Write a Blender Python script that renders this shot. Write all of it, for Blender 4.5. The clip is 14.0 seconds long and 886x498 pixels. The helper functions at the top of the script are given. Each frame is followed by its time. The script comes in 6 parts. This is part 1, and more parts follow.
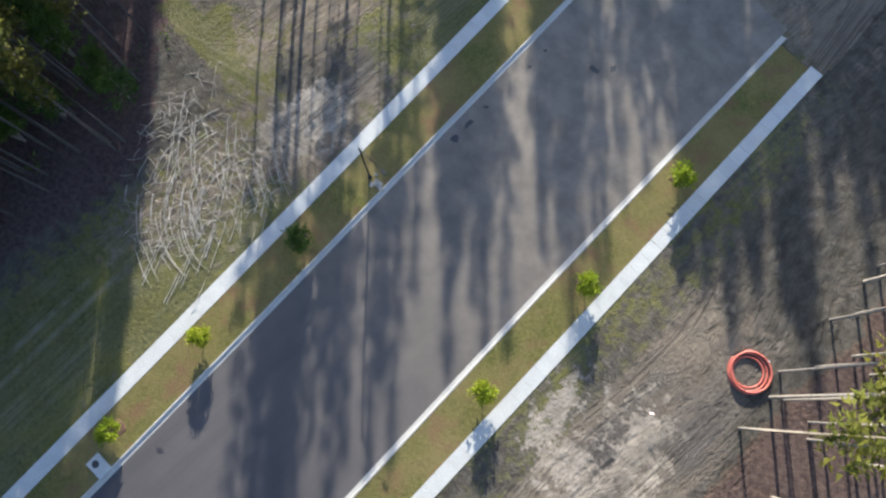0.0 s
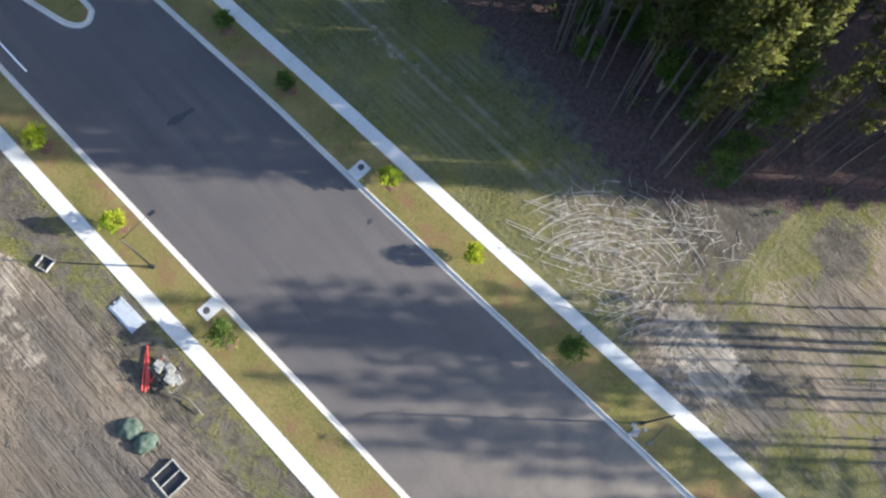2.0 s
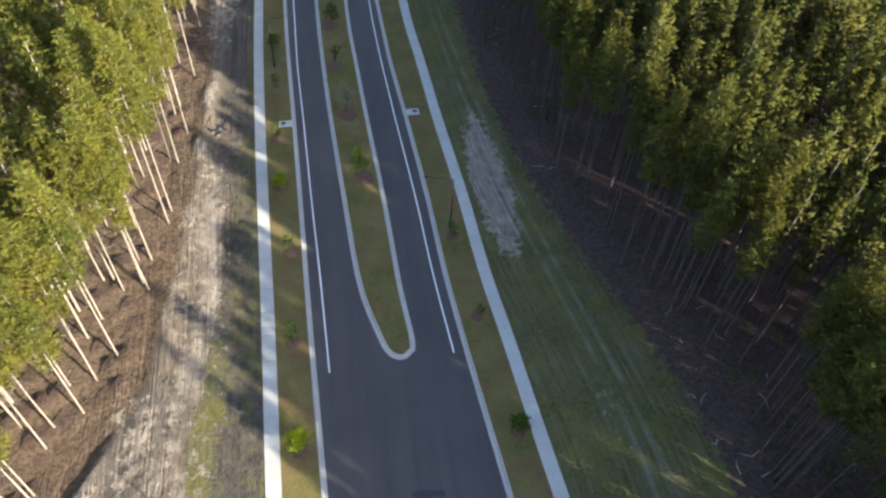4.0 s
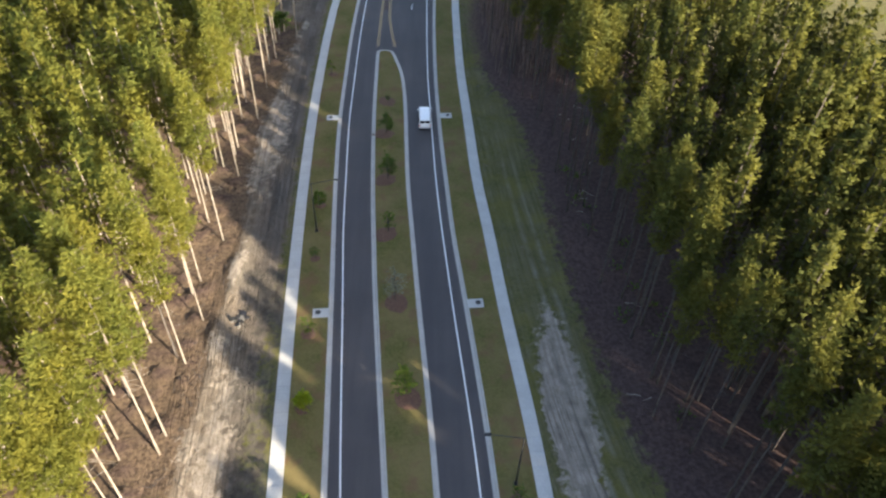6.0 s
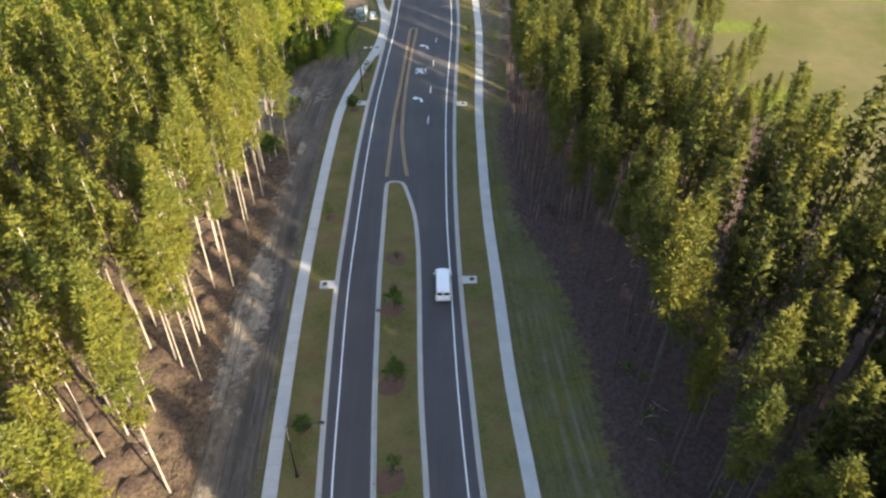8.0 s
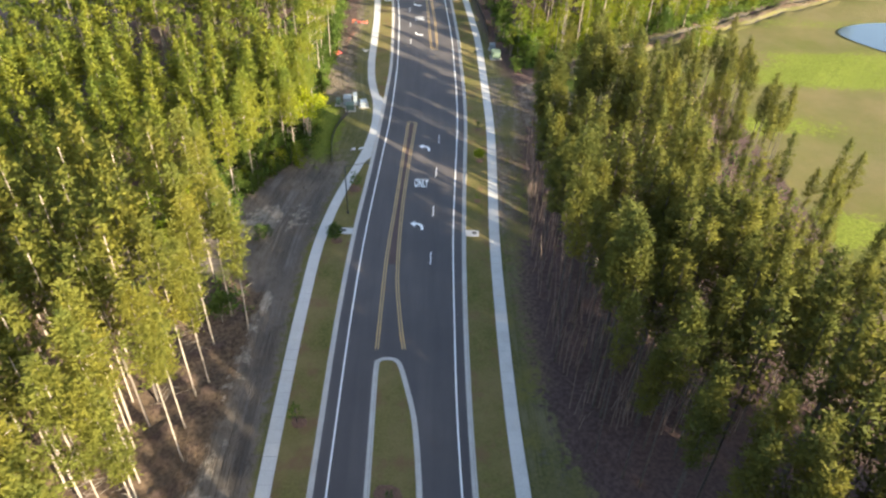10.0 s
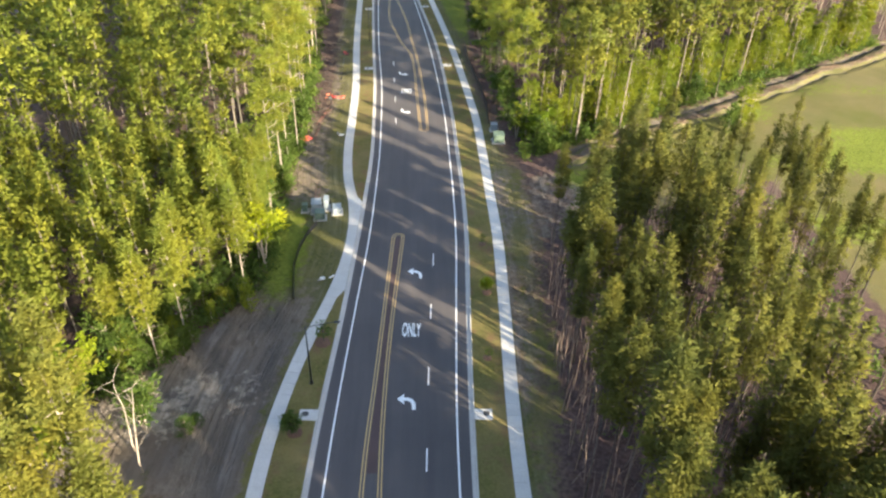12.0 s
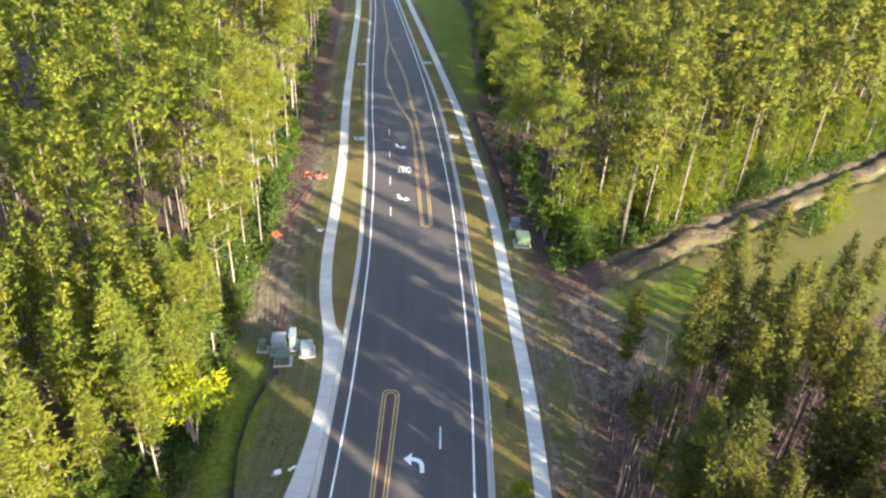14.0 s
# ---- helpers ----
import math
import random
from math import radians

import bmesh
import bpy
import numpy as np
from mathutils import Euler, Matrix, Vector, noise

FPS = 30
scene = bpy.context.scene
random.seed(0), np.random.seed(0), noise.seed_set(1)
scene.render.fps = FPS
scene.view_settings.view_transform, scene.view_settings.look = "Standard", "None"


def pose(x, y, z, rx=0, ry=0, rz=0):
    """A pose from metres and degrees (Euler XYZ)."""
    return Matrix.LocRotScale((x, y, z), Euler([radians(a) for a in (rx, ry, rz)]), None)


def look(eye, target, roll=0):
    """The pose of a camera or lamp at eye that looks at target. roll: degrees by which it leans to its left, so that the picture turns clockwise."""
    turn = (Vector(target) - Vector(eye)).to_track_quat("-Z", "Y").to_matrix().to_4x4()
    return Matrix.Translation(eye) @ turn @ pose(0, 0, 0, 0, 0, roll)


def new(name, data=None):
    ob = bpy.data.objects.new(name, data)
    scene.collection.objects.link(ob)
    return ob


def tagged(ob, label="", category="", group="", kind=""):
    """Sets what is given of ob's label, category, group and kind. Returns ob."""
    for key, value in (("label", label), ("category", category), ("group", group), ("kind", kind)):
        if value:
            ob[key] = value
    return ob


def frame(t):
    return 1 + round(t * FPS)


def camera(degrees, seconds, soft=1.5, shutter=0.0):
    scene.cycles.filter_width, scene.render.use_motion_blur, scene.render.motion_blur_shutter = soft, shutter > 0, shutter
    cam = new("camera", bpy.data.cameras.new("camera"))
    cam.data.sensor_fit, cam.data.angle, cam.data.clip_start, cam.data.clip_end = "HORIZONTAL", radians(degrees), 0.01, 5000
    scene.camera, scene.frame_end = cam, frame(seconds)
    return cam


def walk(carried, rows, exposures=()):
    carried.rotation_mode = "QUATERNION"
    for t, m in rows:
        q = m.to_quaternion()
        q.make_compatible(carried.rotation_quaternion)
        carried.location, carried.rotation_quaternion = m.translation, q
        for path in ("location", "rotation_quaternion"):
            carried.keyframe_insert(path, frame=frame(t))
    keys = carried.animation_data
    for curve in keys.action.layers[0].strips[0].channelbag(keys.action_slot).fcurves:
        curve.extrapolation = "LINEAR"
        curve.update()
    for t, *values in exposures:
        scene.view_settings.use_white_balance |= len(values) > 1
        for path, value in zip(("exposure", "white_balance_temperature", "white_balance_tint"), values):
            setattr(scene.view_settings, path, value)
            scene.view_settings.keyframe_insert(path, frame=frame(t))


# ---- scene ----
cam = camera(64.1, 14.0, soft=2.4)
PATH = [
    (0, (-2.339, -1.24, 68.509), (-2.008, -1.502, 66.554), -4.7),
    (0.5, (-1.65, -1.191, 68.473), (-1.417, -1.329, 66.492), -0.8),
    (1, (-0.652, -0.245, 68.413), (-0.489, -0.337, 66.422), 16.1),
    (1.2, (-0.516, 0.061, 68.095), (-0.333, -0.018, 66.105), 20.8),
    (1.5, (-0.003, 0.487, 67.885), (0.269, 0.474, 65.903), 20.6),
    (1.8, (-0.172, 0.254, 67.639), (0.249, 0.471, 65.696), 11.7),
    (2, (-0.376, 0.963, 67.651), (0.111, 1.361, 65.753), 9.6),
    (2.2, (-0.225, 1.891, 67.704), (0.293, 2.479, 65.864), 8.8),
    (2.5, (-0.124, 2.386, 67.815), (0.355, 3.243, 66.072), 5.4),
    (3, (-0.125, 5.819, 67.359), (0.247, 6.935, 65.741), 4.4),
    (3.5, (0.197, 10.709, 66.971), (0.491, 11.951, 65.431), 4.1),
    (4, (0.672, 16.471, 67.187), (0.908, 17.782, 65.695), 3.7),
    (4.2, (0.891, 19.067, 67.172), (1.106, 20.398, 65.696), 3.6),
    (6.3, (2.84, 48.451, 65.045), (2.907, 49.926, 63.695), 1.7),
    (6.5, (2.854, 51.662, 64.975), (2.915, 53.144, 63.633), 1.5),
    (7, (2.692, 60.016, 64.861), (2.743, 61.515, 63.538), 1.5),
    (7.5, (3.029, 68.43, 64.857), (3.065, 69.944, 63.551), 1.0),
    (8, (3.395, 76.818, 64.506), (3.416, 78.348, 63.217), 0.4),
    (8.5, (2.926, 85.165, 64.264), (2.951, 86.708, 62.991), 0.8),
    (9, (2.057, 93.562, 63.907), (2.101, 95.12, 62.654), 1.3),
    (9.2, (1.732, 97.126, 63.83), (1.779, 98.687, 62.582), 2.0),
    (11.3, (0.899, 132.145, 59.759), (0.972, 133.76, 58.582), 1.4),
    (11.5, (0.846, 135.31, 59.421), (0.924, 136.931, 58.252), 1.4),
    (12, (0.872, 143.392, 57.97), (0.954, 145.031, 56.827), 1.5),
    (12.5, (0.779, 151.739, 56.345), (0.867, 153.397, 55.23), 1.7),
    (13, (0.842, 159.55, 54.665), (0.931, 161.226, 53.577), 1.8),
    (13.5, (0.281, 167.559, 53.303), (0.38, 169.254, 52.245), 2.4),
    (14, (-0.497, 174.716, 51.924), (-0.385, 176.417, 50.878), 3.4),
]
walk(cam, [(t, look(eye, target, roll)) for t, eye, target, roll in PATH], [(t, stops, kelvin, tint) for t, stops, kelvin, tint in (
    (0, 1.93, 5650, 11.5), (1.2, 2.03, 5650, 11.5), (2.2, 2.36, 5850, 11.5), (3.2, 2.34, 6200, 13), (4, 2.3, 6250, 13), (6.5, 2.52, 6800, 13.5), (9, 2.58, 7000, 13.5), (11.5, 2.7, 7000, 13), (14, 2.7, 6700, 12.5))])

# ---- light ----
SUN_AZ, SUN_EL = -43.5, 18.0
sun_way = Vector((math.cos(radians(SUN_AZ)) * math.cos(radians(SUN_EL)), math.sin(radians(SUN_AZ)) * math.cos(radians(SUN_EL)), math.sin(radians(SUN_EL))))
world = bpy.data.worlds.new("sky")
scene.world = world
world.use_nodes = True
wn = world.node_tree
sky = wn.nodes.new("ShaderNodeTexSky")
sky.sky_type, sky.sun_disc = "NISHITA", False
sky.sun_elevation, sky.sun_rotation = radians(SUN_EL), math.atan2(sun_way.x, sun_way.y)
wn.links.new(sky.outputs[0], wn.nodes["Background"].inputs[0])
wn.nodes["Background"].inputs[1].default_value = 0.11
sun = new("sun", bpy.data.lights.new("sun", "SUN"))
sun.data.energy, sun.data.angle, sun.data.color = 4.35, radians(0.55), (1.0, 0.90, 0.68)
sun.matrix_world = look(sun_way * 300, (0, 0, 0))


# ---- materials ----
def material(name):
    m = bpy.data.materials.new(name)
    m.use_nodes = True
    n = m.node_tree
    return m, n, n.nodes["Principled BSDF"]


def node(n, kind, **inputs):
    nd = n.nodes.new("ShaderNode" + kind)
    for k, v in inputs.items():
        k = int(k[1:]) if k[0] == "i" and k[1:].isdigit() else k.replace("_", " ")
        if isinstance(v, bpy.types.NodeSocket):
            n.links.new(v, nd.inputs[k])
        else:
            nd.inputs[k].default_value = v
    return nd


def coords(n, sx=1.0, sy=1.0, sz=1.0, turn=0.0):
    geo = n.nodes.new("ShaderNodeNewGeometry")
    mp = node(n, "Mapping", Vector=geo.outputs["Position"], Scale=(sx, sy, sz), Rotation=(0, 0, radians(turn)))
    return mp.outputs[0]


def fuzz(n, scale, detail=4.0, rough=0.6, vec=None, lo=0.35, hi=0.65):
    """Noise spread to 0..1."""
    nz = node(n, "TexNoise", Scale=scale, Detail=detail, Roughness=rough, Vector=vec if vec is not None else coords(n))
    mr = node(n, "MapRange", Value=nz.outputs[0])
    mr.inputs["From Min"].default_value, mr.inputs["From Max"].default_value = lo, hi
    return mr.outputs[0]


def blend(n, fac, a, b):
    mx = n.nodes.new("ShaderNodeMix")
    mx.data_type = "RGBA"
    for sock, v in ((mx.inputs[0], fac), (mx.inputs[6], a), (mx.inputs[7], b)):
        if isinstance(v, bpy.types.NodeSocket):
            n.links.new(v, sock)
        else:
            sock.default_value = (*v, 1) if isinstance(v, tuple) and len(v) == 3 else v
    return mx.outputs[2]


def mult(n, a, b):
    mt = n.nodes.new("ShaderNodeMath")
    mt.operation = "MULTIPLY"
    for sock, v in ((mt.inputs[0], a), (mt.inputs[1], b)):
        if isinstance(v, bpy.types.NodeSocket):
            n.links.new(v, sock)
        else:
            sock.default_value = v
    return mt.outputs[0]


def attr(n, name):
    a = n.nodes.new("ShaderNodeAttribute")
    a.attribute_name = name
    return a.outputs["Fac"]


def bump(n, bsdf, height, strength, distance):
    b = node(n, "Bump", Height=height, Strength=strength, Distance=distance)
    n.links.new(b.outputs[0], bsdf.inputs["Normal"])


def speckled(name, dark, light, scale, rough=0.9, coarse=0.3, grain_bump=0.3, metallic=0.0, spread=0.03):
    m, n, b = material(name)
    fine = fuzz(n, scale, 5)
    big = fuzz(n, coarse, 3)
    c = blend(n, fine, dark, light)
    mid = tuple((x + y) * 0.5 * 0.72 for x, y in zip(dark, light))
    c = blend(n, mult(n, big, 0.5), c, mid)
    n.links.new(c, b.inputs["Base Color"])
    b.inputs["Roughness"].default_value, b.inputs["Metallic"].default_value = rough, metallic
    bump(n, b, fine, grain_bump, spread)
    return m


def paint(name, color, rough=0.4, metallic=0.0, wear=0.15):
    m, n, b = material(name)
    c = blend(n, mult(n, fuzz(n, 3.0, 5), wear), color, tuple(x * 0.6 for x in color))
    n.links.new(c, b.inputs["Base Color"])
    b.inputs["Roughness"].default_value, b.inputs["Metallic"].default_value = rough, metallic
    return m


def asphalt_material():
    m, n, b = material("asphalt")
    grain = fuzz(n, 14.0, 4)
    lanes = fuzz(n, 1.0, 4, vec=coords(n, 0.55, 0.035))
    patch = fuzz(n, 0.09, 5)
    c = blend(n, grain, (0.041, 0.036, 0.037), (0.064, 0.056, 0.056))
    c = blend(n, mult(n, lanes, 0.5), c, (0.090, 0.078, 0.073))
    c = blend(n, mult(n, patch, 0.55), c, (0.038, 0.034, 0.036))
    # the surface turns paler and browner towards the south
    south_tone = attr(n, "south_tone")
    c = blend(n, south_tone, c, blend(n, fuzz(n, 0.35, 5), (0.098, 0.081, 0.066), (0.164, 0.134, 0.107)))
    n.links.new(c, b.inputs["Base Color"])
    b.inputs["Roughness"].default_value = 0.82
    bump(n, b, grain, 0.25, 0.01)
    return m


def ground_material():
    m, n, b = material("ground")
    across = attr(n, "across")
    y = node(n, "SeparateXYZ", Vector=coords(n)).outputs[1]

    def along(sx, sy, detail=4, rough=0.6, lo=0.35, hi=0.65):
        """Streaks that run with the road."""
        v = node(n, "CombineXYZ", X=mult(n, across, sx), Y=mult(n, y, sy))
        return fuzz(n, 1.0, detail, rough, v.outputs[0], lo, hi)
    tuft = fuzz(n, 2.6, 6, 0.7)
    wide = fuzz(n, 0.13, 4)
    fine = fuzz(n, 2.2, 5, 0.65)
    rows = along(2.2, 0.06)
    grass = blend(n, tuft, (0.042, 0.045, 0.014), (0.112, 0.108, 0.036))
    grass = blend(n, mult(n, wide, 0.55), grass, (0.115, 0.098, 0.048))
    grass = blend(n, mult(n, mult(n, rows, 0.7), fuzz(n, 0.22, 4)), grass, (0.165, 0.150, 0.098))
    thatch = along(5.5, 0.05, 3, 0.6, 0.46, 0.6)
    grass = blend(n, mult(n, mult(n, thatch, 0.45), fuzz(n, 0.11, 3)), grass, (0.026, 0.033, 0.011))
    grass = blend(n, mult(n, fuzz(n, 0.16, 4, lo=0.5, hi=0.64), 0.55), grass, (0.125, 0.114, 0.030))
    # twin wheel marks across the grass
    for c in (0.0, 1.7):
        d = node(n, "Math", i0=across, i1=c)
        d.operation = "SUBTRACT"
        d = node(n, "Math", i0=d.outputs[0])
        d.operation = "ABSOLUTE"
        near_mark = node(n, "MapRange", Value=d.outputs[0])
        for k, v in zip(("From Min", "From Max", "To Min", "To Max"), (0.08, 0.5, 0.7, 0.0)):
            near_mark.inputs[k].default_value = v
        grass = blend(n, mult(n, mult(n, near_mark.outputs[0], attr(n, "track")), fuzz(n, 0.35, 5)), grass, (0.19, 0.17, 0.135))
    ruts = mult(n, along(1.5, 0.03, 3, 0.5, 0.45, 0.62), fuzz(n, 0.12, 4, lo=0.4, hi=0.64))
    thin = along(4.5, 0.09, 3)
    clods = fuzz(n, 1.0, 6, 0.68, vec=coords(n, 0.95, 0.6, 1, 25))
    marks = fuzz(n, 1.0, 4, 0.6, coords(n, 1.0, 0.45, 1, -28), 0.56, 0.66)
    sand = blend(n, clods, (0.110, 0.089, 0.069), (0.222, 0.183, 0.144))
    sand = blend(n, mult(n, fuzz(n, 0.09, 4), 0.8), sand, blend(n, thin, (0.150, 0.132, 0.108), (0.085, 0.078, 0.064)))
    sand = blend(n, mult(n, fuzz(n, 0.16, 5), 0.5), sand, (0.20, 0.150, 0.108))
    sand = blend(n, mult(n, ruts, 0.75), sand, (0.095, 0.077, 0.062))
    sand = blend(n, mult(n, thin, 0.16), sand, (0.11, 0.09, 0.072))
    grooves = mult(n, along(3.4, 0.022, 4, 0.6, 0.5, 0.6), fuzz(n, 0.1, 3))
    sand = blend(n, mult(n, grooves, 0.7), sand, (0.078, 0.064, 0.052))
    sand = blend(n, mult(n, marks, 0.6), sand, (0.080, 0.064, 0.050))
    sand = blend(n, mult(n, attr(n, "mud"), 0.75), sand, blend(n, ruts, (0.066, 0.058, 0.053), (0.165, 0.146, 0.130)))
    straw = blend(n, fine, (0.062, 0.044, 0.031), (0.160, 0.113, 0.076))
    # darker straw paints the shade under the woods, and the dark windrows
    straw = blend(n, attr(n, "shade_and_windrow"), straw, blend(n, fine, (0.047, 0.031, 0.029), (0.093, 0.063, 0.057)))
    soil = blend(n, clods, (0.050, 0.043, 0.035), (0.108, 0.093, 0.078))
    soil = blend(n, mult(n, mult(n, thin, 0.5), wide), soil, (0.042, 0.040, 0.030))
    meadow = blend(n, fuzz(n, 0.06, 4), (0.068, 0.077, 0.016), (0.118, 0.095, 0.042))
    meadow = blend(n, mult(n, fuzz(n, 0.025, 5, lo=0.45, hi=0.6), 0.6), meadow, (0.155, 0.122, 0.070))
    meadow = blend(n, mult(n, fuzz(n, 0.3, 5), 0.4), meadow, (0.085, 0.082, 0.030))
    meadow = blend(n, mult(n, tuft, 0.35), meadow, (0.072, 0.080, 0.022))
    ragged = fuzz(n, 0.9, 6, 0.7)

    def edged(name, width=0.55):
        s = node(n, "Math", i0=attr(n, name), i1=mult(n, ragged, width))
        s.operation = "SUBTRACT"
        r = node(n, "MapRange", Value=s.outputs[0])
        r.inputs["From Min"].default_value, r.inputs["From Max"].default_value = 0.05, 0.35
        return r.outputs[0]
    bare = edged("bare")
    c = blend(n, bare, grass, sand)
    c = blend(n, edged("soil"), c, soil)
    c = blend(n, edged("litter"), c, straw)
    c = blend(n, edged("meadow"), c, meadow)
    c = blend(n, edged("lush"), c, blend(n, tuft, (0.062, 0.082, 0.012), (0.142, 0.166, 0.027)))
    c = blend(n, edged("pale", 0.8), c, blend(n, mult(n, grooves, 0.7), blend(n, mult(n, ruts, 0.85), blend(n, clods, (0.185, 0.154, 0.124), (0.335, 0.287, 0.236)), (0.13, 0.11, 0.09)), (0.085, 0.07, 0.056)))
    n.links.new(c, b.inputs["Base Color"])
    b.inputs["Roughness"].default_value = 1.0
    b.inputs["Specular IOR Level"].default_value = 0.1
    dug = node(n, "Math", i0=mult(n, clods, 0.5), i1=mult(n, grooves, -0.8))
    dug = node(n, "Math", i0=dug.outputs[0], i1=mult(n, marks, -0.5))
    dug = node(n, "Math", i0=dug.outputs[0], i1=mult(n, thin, -0.12))
    h = node(n, "Math", i0=mult(n, tuft, 0.3), i1=mult(n, dug.outputs[0], bare))
    bump(n, b, h.outputs[0], 0.85, 0.27)
    return m


def turf_material():
    m, n, b = material("verge_turf")
    tuft = fuzz(n, 4.0, 6, 0.7)
    wide = fuzz(n, 0.17, 4)
    c = blend(n, tuft, (0.060, 0.060, 0.017), (0.128, 0.116, 0.038))
    c = blend(n, mult(n, wide, 0.8), c, (0.165, 0.125, 0.055))
    c = blend(n, mult(n, fuzz(n, 0.32, 5, 0.6, lo=0.52, hi=0.66), 0.7), c, (0.135, 0.075, 0.045))
    n.links.new(c, b.inputs["Base Color"])
    b.inputs["Roughness"].default_value = 1.0
    b.inputs["Specular IOR Level"].default_value = 0.1
    bump(n, b, tuft, 0.5, 0.05)
    return m


def leaf_material(name, dark, light, through_light=0.35):
    m, n, b = material(name)
    geo = n.nodes.new("ShaderNodeNewGeometry")
    info = n.nodes.new("ShaderNodeObjectInfo")
    c = blend(n, geo.outputs["Random Per Island"], dark, light)
    c = blend(n, mult(n, fuzz(n, 0.12, 2), 0.45), c, tuple(x * 0.62 for x in light))
    c = blend(n, mult(n, info.outputs["Random"], 0.35), c, (light[0] * 1.08, light[1] * 0.94, light[2] * 0.8))
    # whole trees differ in tone
    c = blend(n, mult(n, fuzz(n, 0.21, 1), 0.62), c, (dark[0] * 0.62, dark[1] * 0.80, dark[2] * 1.1))
    n.links.new(c, b.inputs["Base Color"])
    b.inputs["Roughness"].default_value = 0.75
    b.inputs["Specular IOR Level"].default_value = 0.15
    tr = n.nodes.new("ShaderNodeBsdfTranslucent")
    n.links.new(c, tr.inputs["Color"])
    mx = n.nodes.new("ShaderNodeMixShader")
    mx.inputs[0].default_value = through_light
    n.links.new(b.outputs[0], mx.inputs[1])
    n.links.new(tr.outputs[0], mx.inputs[2])
    n.links.new(mx.outputs[0], n.nodes["Material Output"].inputs["Surface"])
    return m


def concrete_material(name, dark, light):
    m, n, b = material(name)
    info = n.nodes.new("ShaderNodeObjectInfo")
    fine = fuzz(n, 6.0, 5)
    c = blend(n, fine, dark, light)
    c = blend(n, mult(n, fuzz(n, 0.5, 4), 0.35), c, tuple(x * 0.72 for x in dark))
    c = blend(n, mult(n, info.outputs["Random"], 0.18), c, tuple(x * 0.75 for x in dark))
    n.links.new(c, b.inputs["Base Color"])
    b.inputs["Roughness"].default_value = 0.9
    bump(n, b, fine, 0.15, 0.01)
    return m


ASPHALT, GROUND, TURF = asphalt_material(), ground_material(), turf_material()
CONCRETE = concrete_material("kerb_concrete", (0.32, 0.30, 0.275), (0.43, 0.41, 0.375))
PAVING = concrete_material("sidewalk_concrete", (0.375, 0.365, 0.345), (0.475, 0.465, 0.442))
WHITE_LINE = paint("white_road_paint", (0.72, 0.72, 0.70), 0.7, wear=0.35)
YELLOW_LINE = paint("yellow_road_paint", (0.47, 0.31, 0.12), 0.7, wear=0.35)
RED_SURFACE = speckled("red_brown_surface", (0.055, 0.035, 0.033), (0.085, 0.05, 0.045), 12.0)
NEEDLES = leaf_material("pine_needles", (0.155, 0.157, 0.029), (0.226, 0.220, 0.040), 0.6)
# darker copy of the needles: the shade on the east crowns is in its colour
EAST_NEEDLES = leaf_material("shaded_pine_needles", (0.072, 0.076, 0.016), (0.132, 0.128, 0.024), 0.45)
NORTH_NEEDLES = leaf_material("fresh_pine_needles", (0.168, 0.196, 0.029), (0.258, 0.275, 0.040), 0.6)
LEAVES = leaf_material("spring_leaves", (0.20, 0.25, 0.014), (0.35, 0.39, 0.02), 0.5)
# brighter than the east copy: sun on the meadow-side crowns put into the colour
MEADOW_NEEDLES = leaf_material("sunlit_pine_needles", (0.092, 0.098, 0.022), (0.146, 0.147, 0.031), 0.6)
# halfway between lit and shaded needles, toned for the light on the north-east woods
HALF_LIT_NEEDLES = leaf_material("half_lit_pine_needles", (0.128, 0.145, 0.026), (0.200, 0.210, 0.036), 0.6)
DEEP_LEAVES = leaf_material("deep_green_leaves", (0.042, 0.076, 0.014), (0.105, 0.155, 0.027), 0.4)
GREY_LEAVES = leaf_material("grey_buds", (0.14, 0.14, 0.10), (0.26, 0.26, 0.19), 0.3)
# pine trunks: dark bark paints the shaded east side, pale bark the sunlit west
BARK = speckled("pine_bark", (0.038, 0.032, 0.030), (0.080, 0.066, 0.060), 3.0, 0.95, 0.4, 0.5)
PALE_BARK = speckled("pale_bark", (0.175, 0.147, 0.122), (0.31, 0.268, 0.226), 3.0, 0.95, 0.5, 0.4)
GREY_BARK = speckled("grey_bark", (0.105, 0.088, 0.072), (0.21, 0.18, 0.15), 3.0, 0.95, 0.5, 0.4)
RED_BARK = speckled("reddish_grey_bark", (0.10, 0.072, 0.062), (0.20, 0.152, 0.130), 3.0, 0.95, 0.5, 0.4)
TWIG = speckled("dry_twigs", (0.24, 0.215, 0.185), (0.50, 0.46, 0.41), 2.5, 0.95, 0.5, 0.3)
MULCH = speckled("red_mulch", (0.070, 0.036, 0.024), (0.150, 0.080, 0.052), 5.0, 1.0, 0.9, 0.6)
BLACK_METAL = paint("black_metal", (0.014, 0.014, 0.016), 0.45, 0.2)
DARK_IRON = paint("dark_iron", (0.055, 0.052, 0.050), 0.7, 0.3)


# ---- building helpers ----
def mesh_from(name, verts, faces, mat=None, smooth=False):
    me = bpy.data.meshes.new(name)
    me.from_pydata(verts, [], faces)
    if mat:
        me.materials.append(mat)
    if smooth:
        me.shade_smooth()
    return me


def part(name, bm, mat, parent, label=""):
    me = bpy.data.meshes.new(name)
    bm.to_mesh(me)
    bm.free()
    me.materials.append(mat)
    ob = new(name, me)
    ob.parent = parent
    return tagged(ob, label)


def part_of(name, me, parent, label=""):
    ob = new(name, me)
    ob.parent = parent
    return tagged(ob, label)


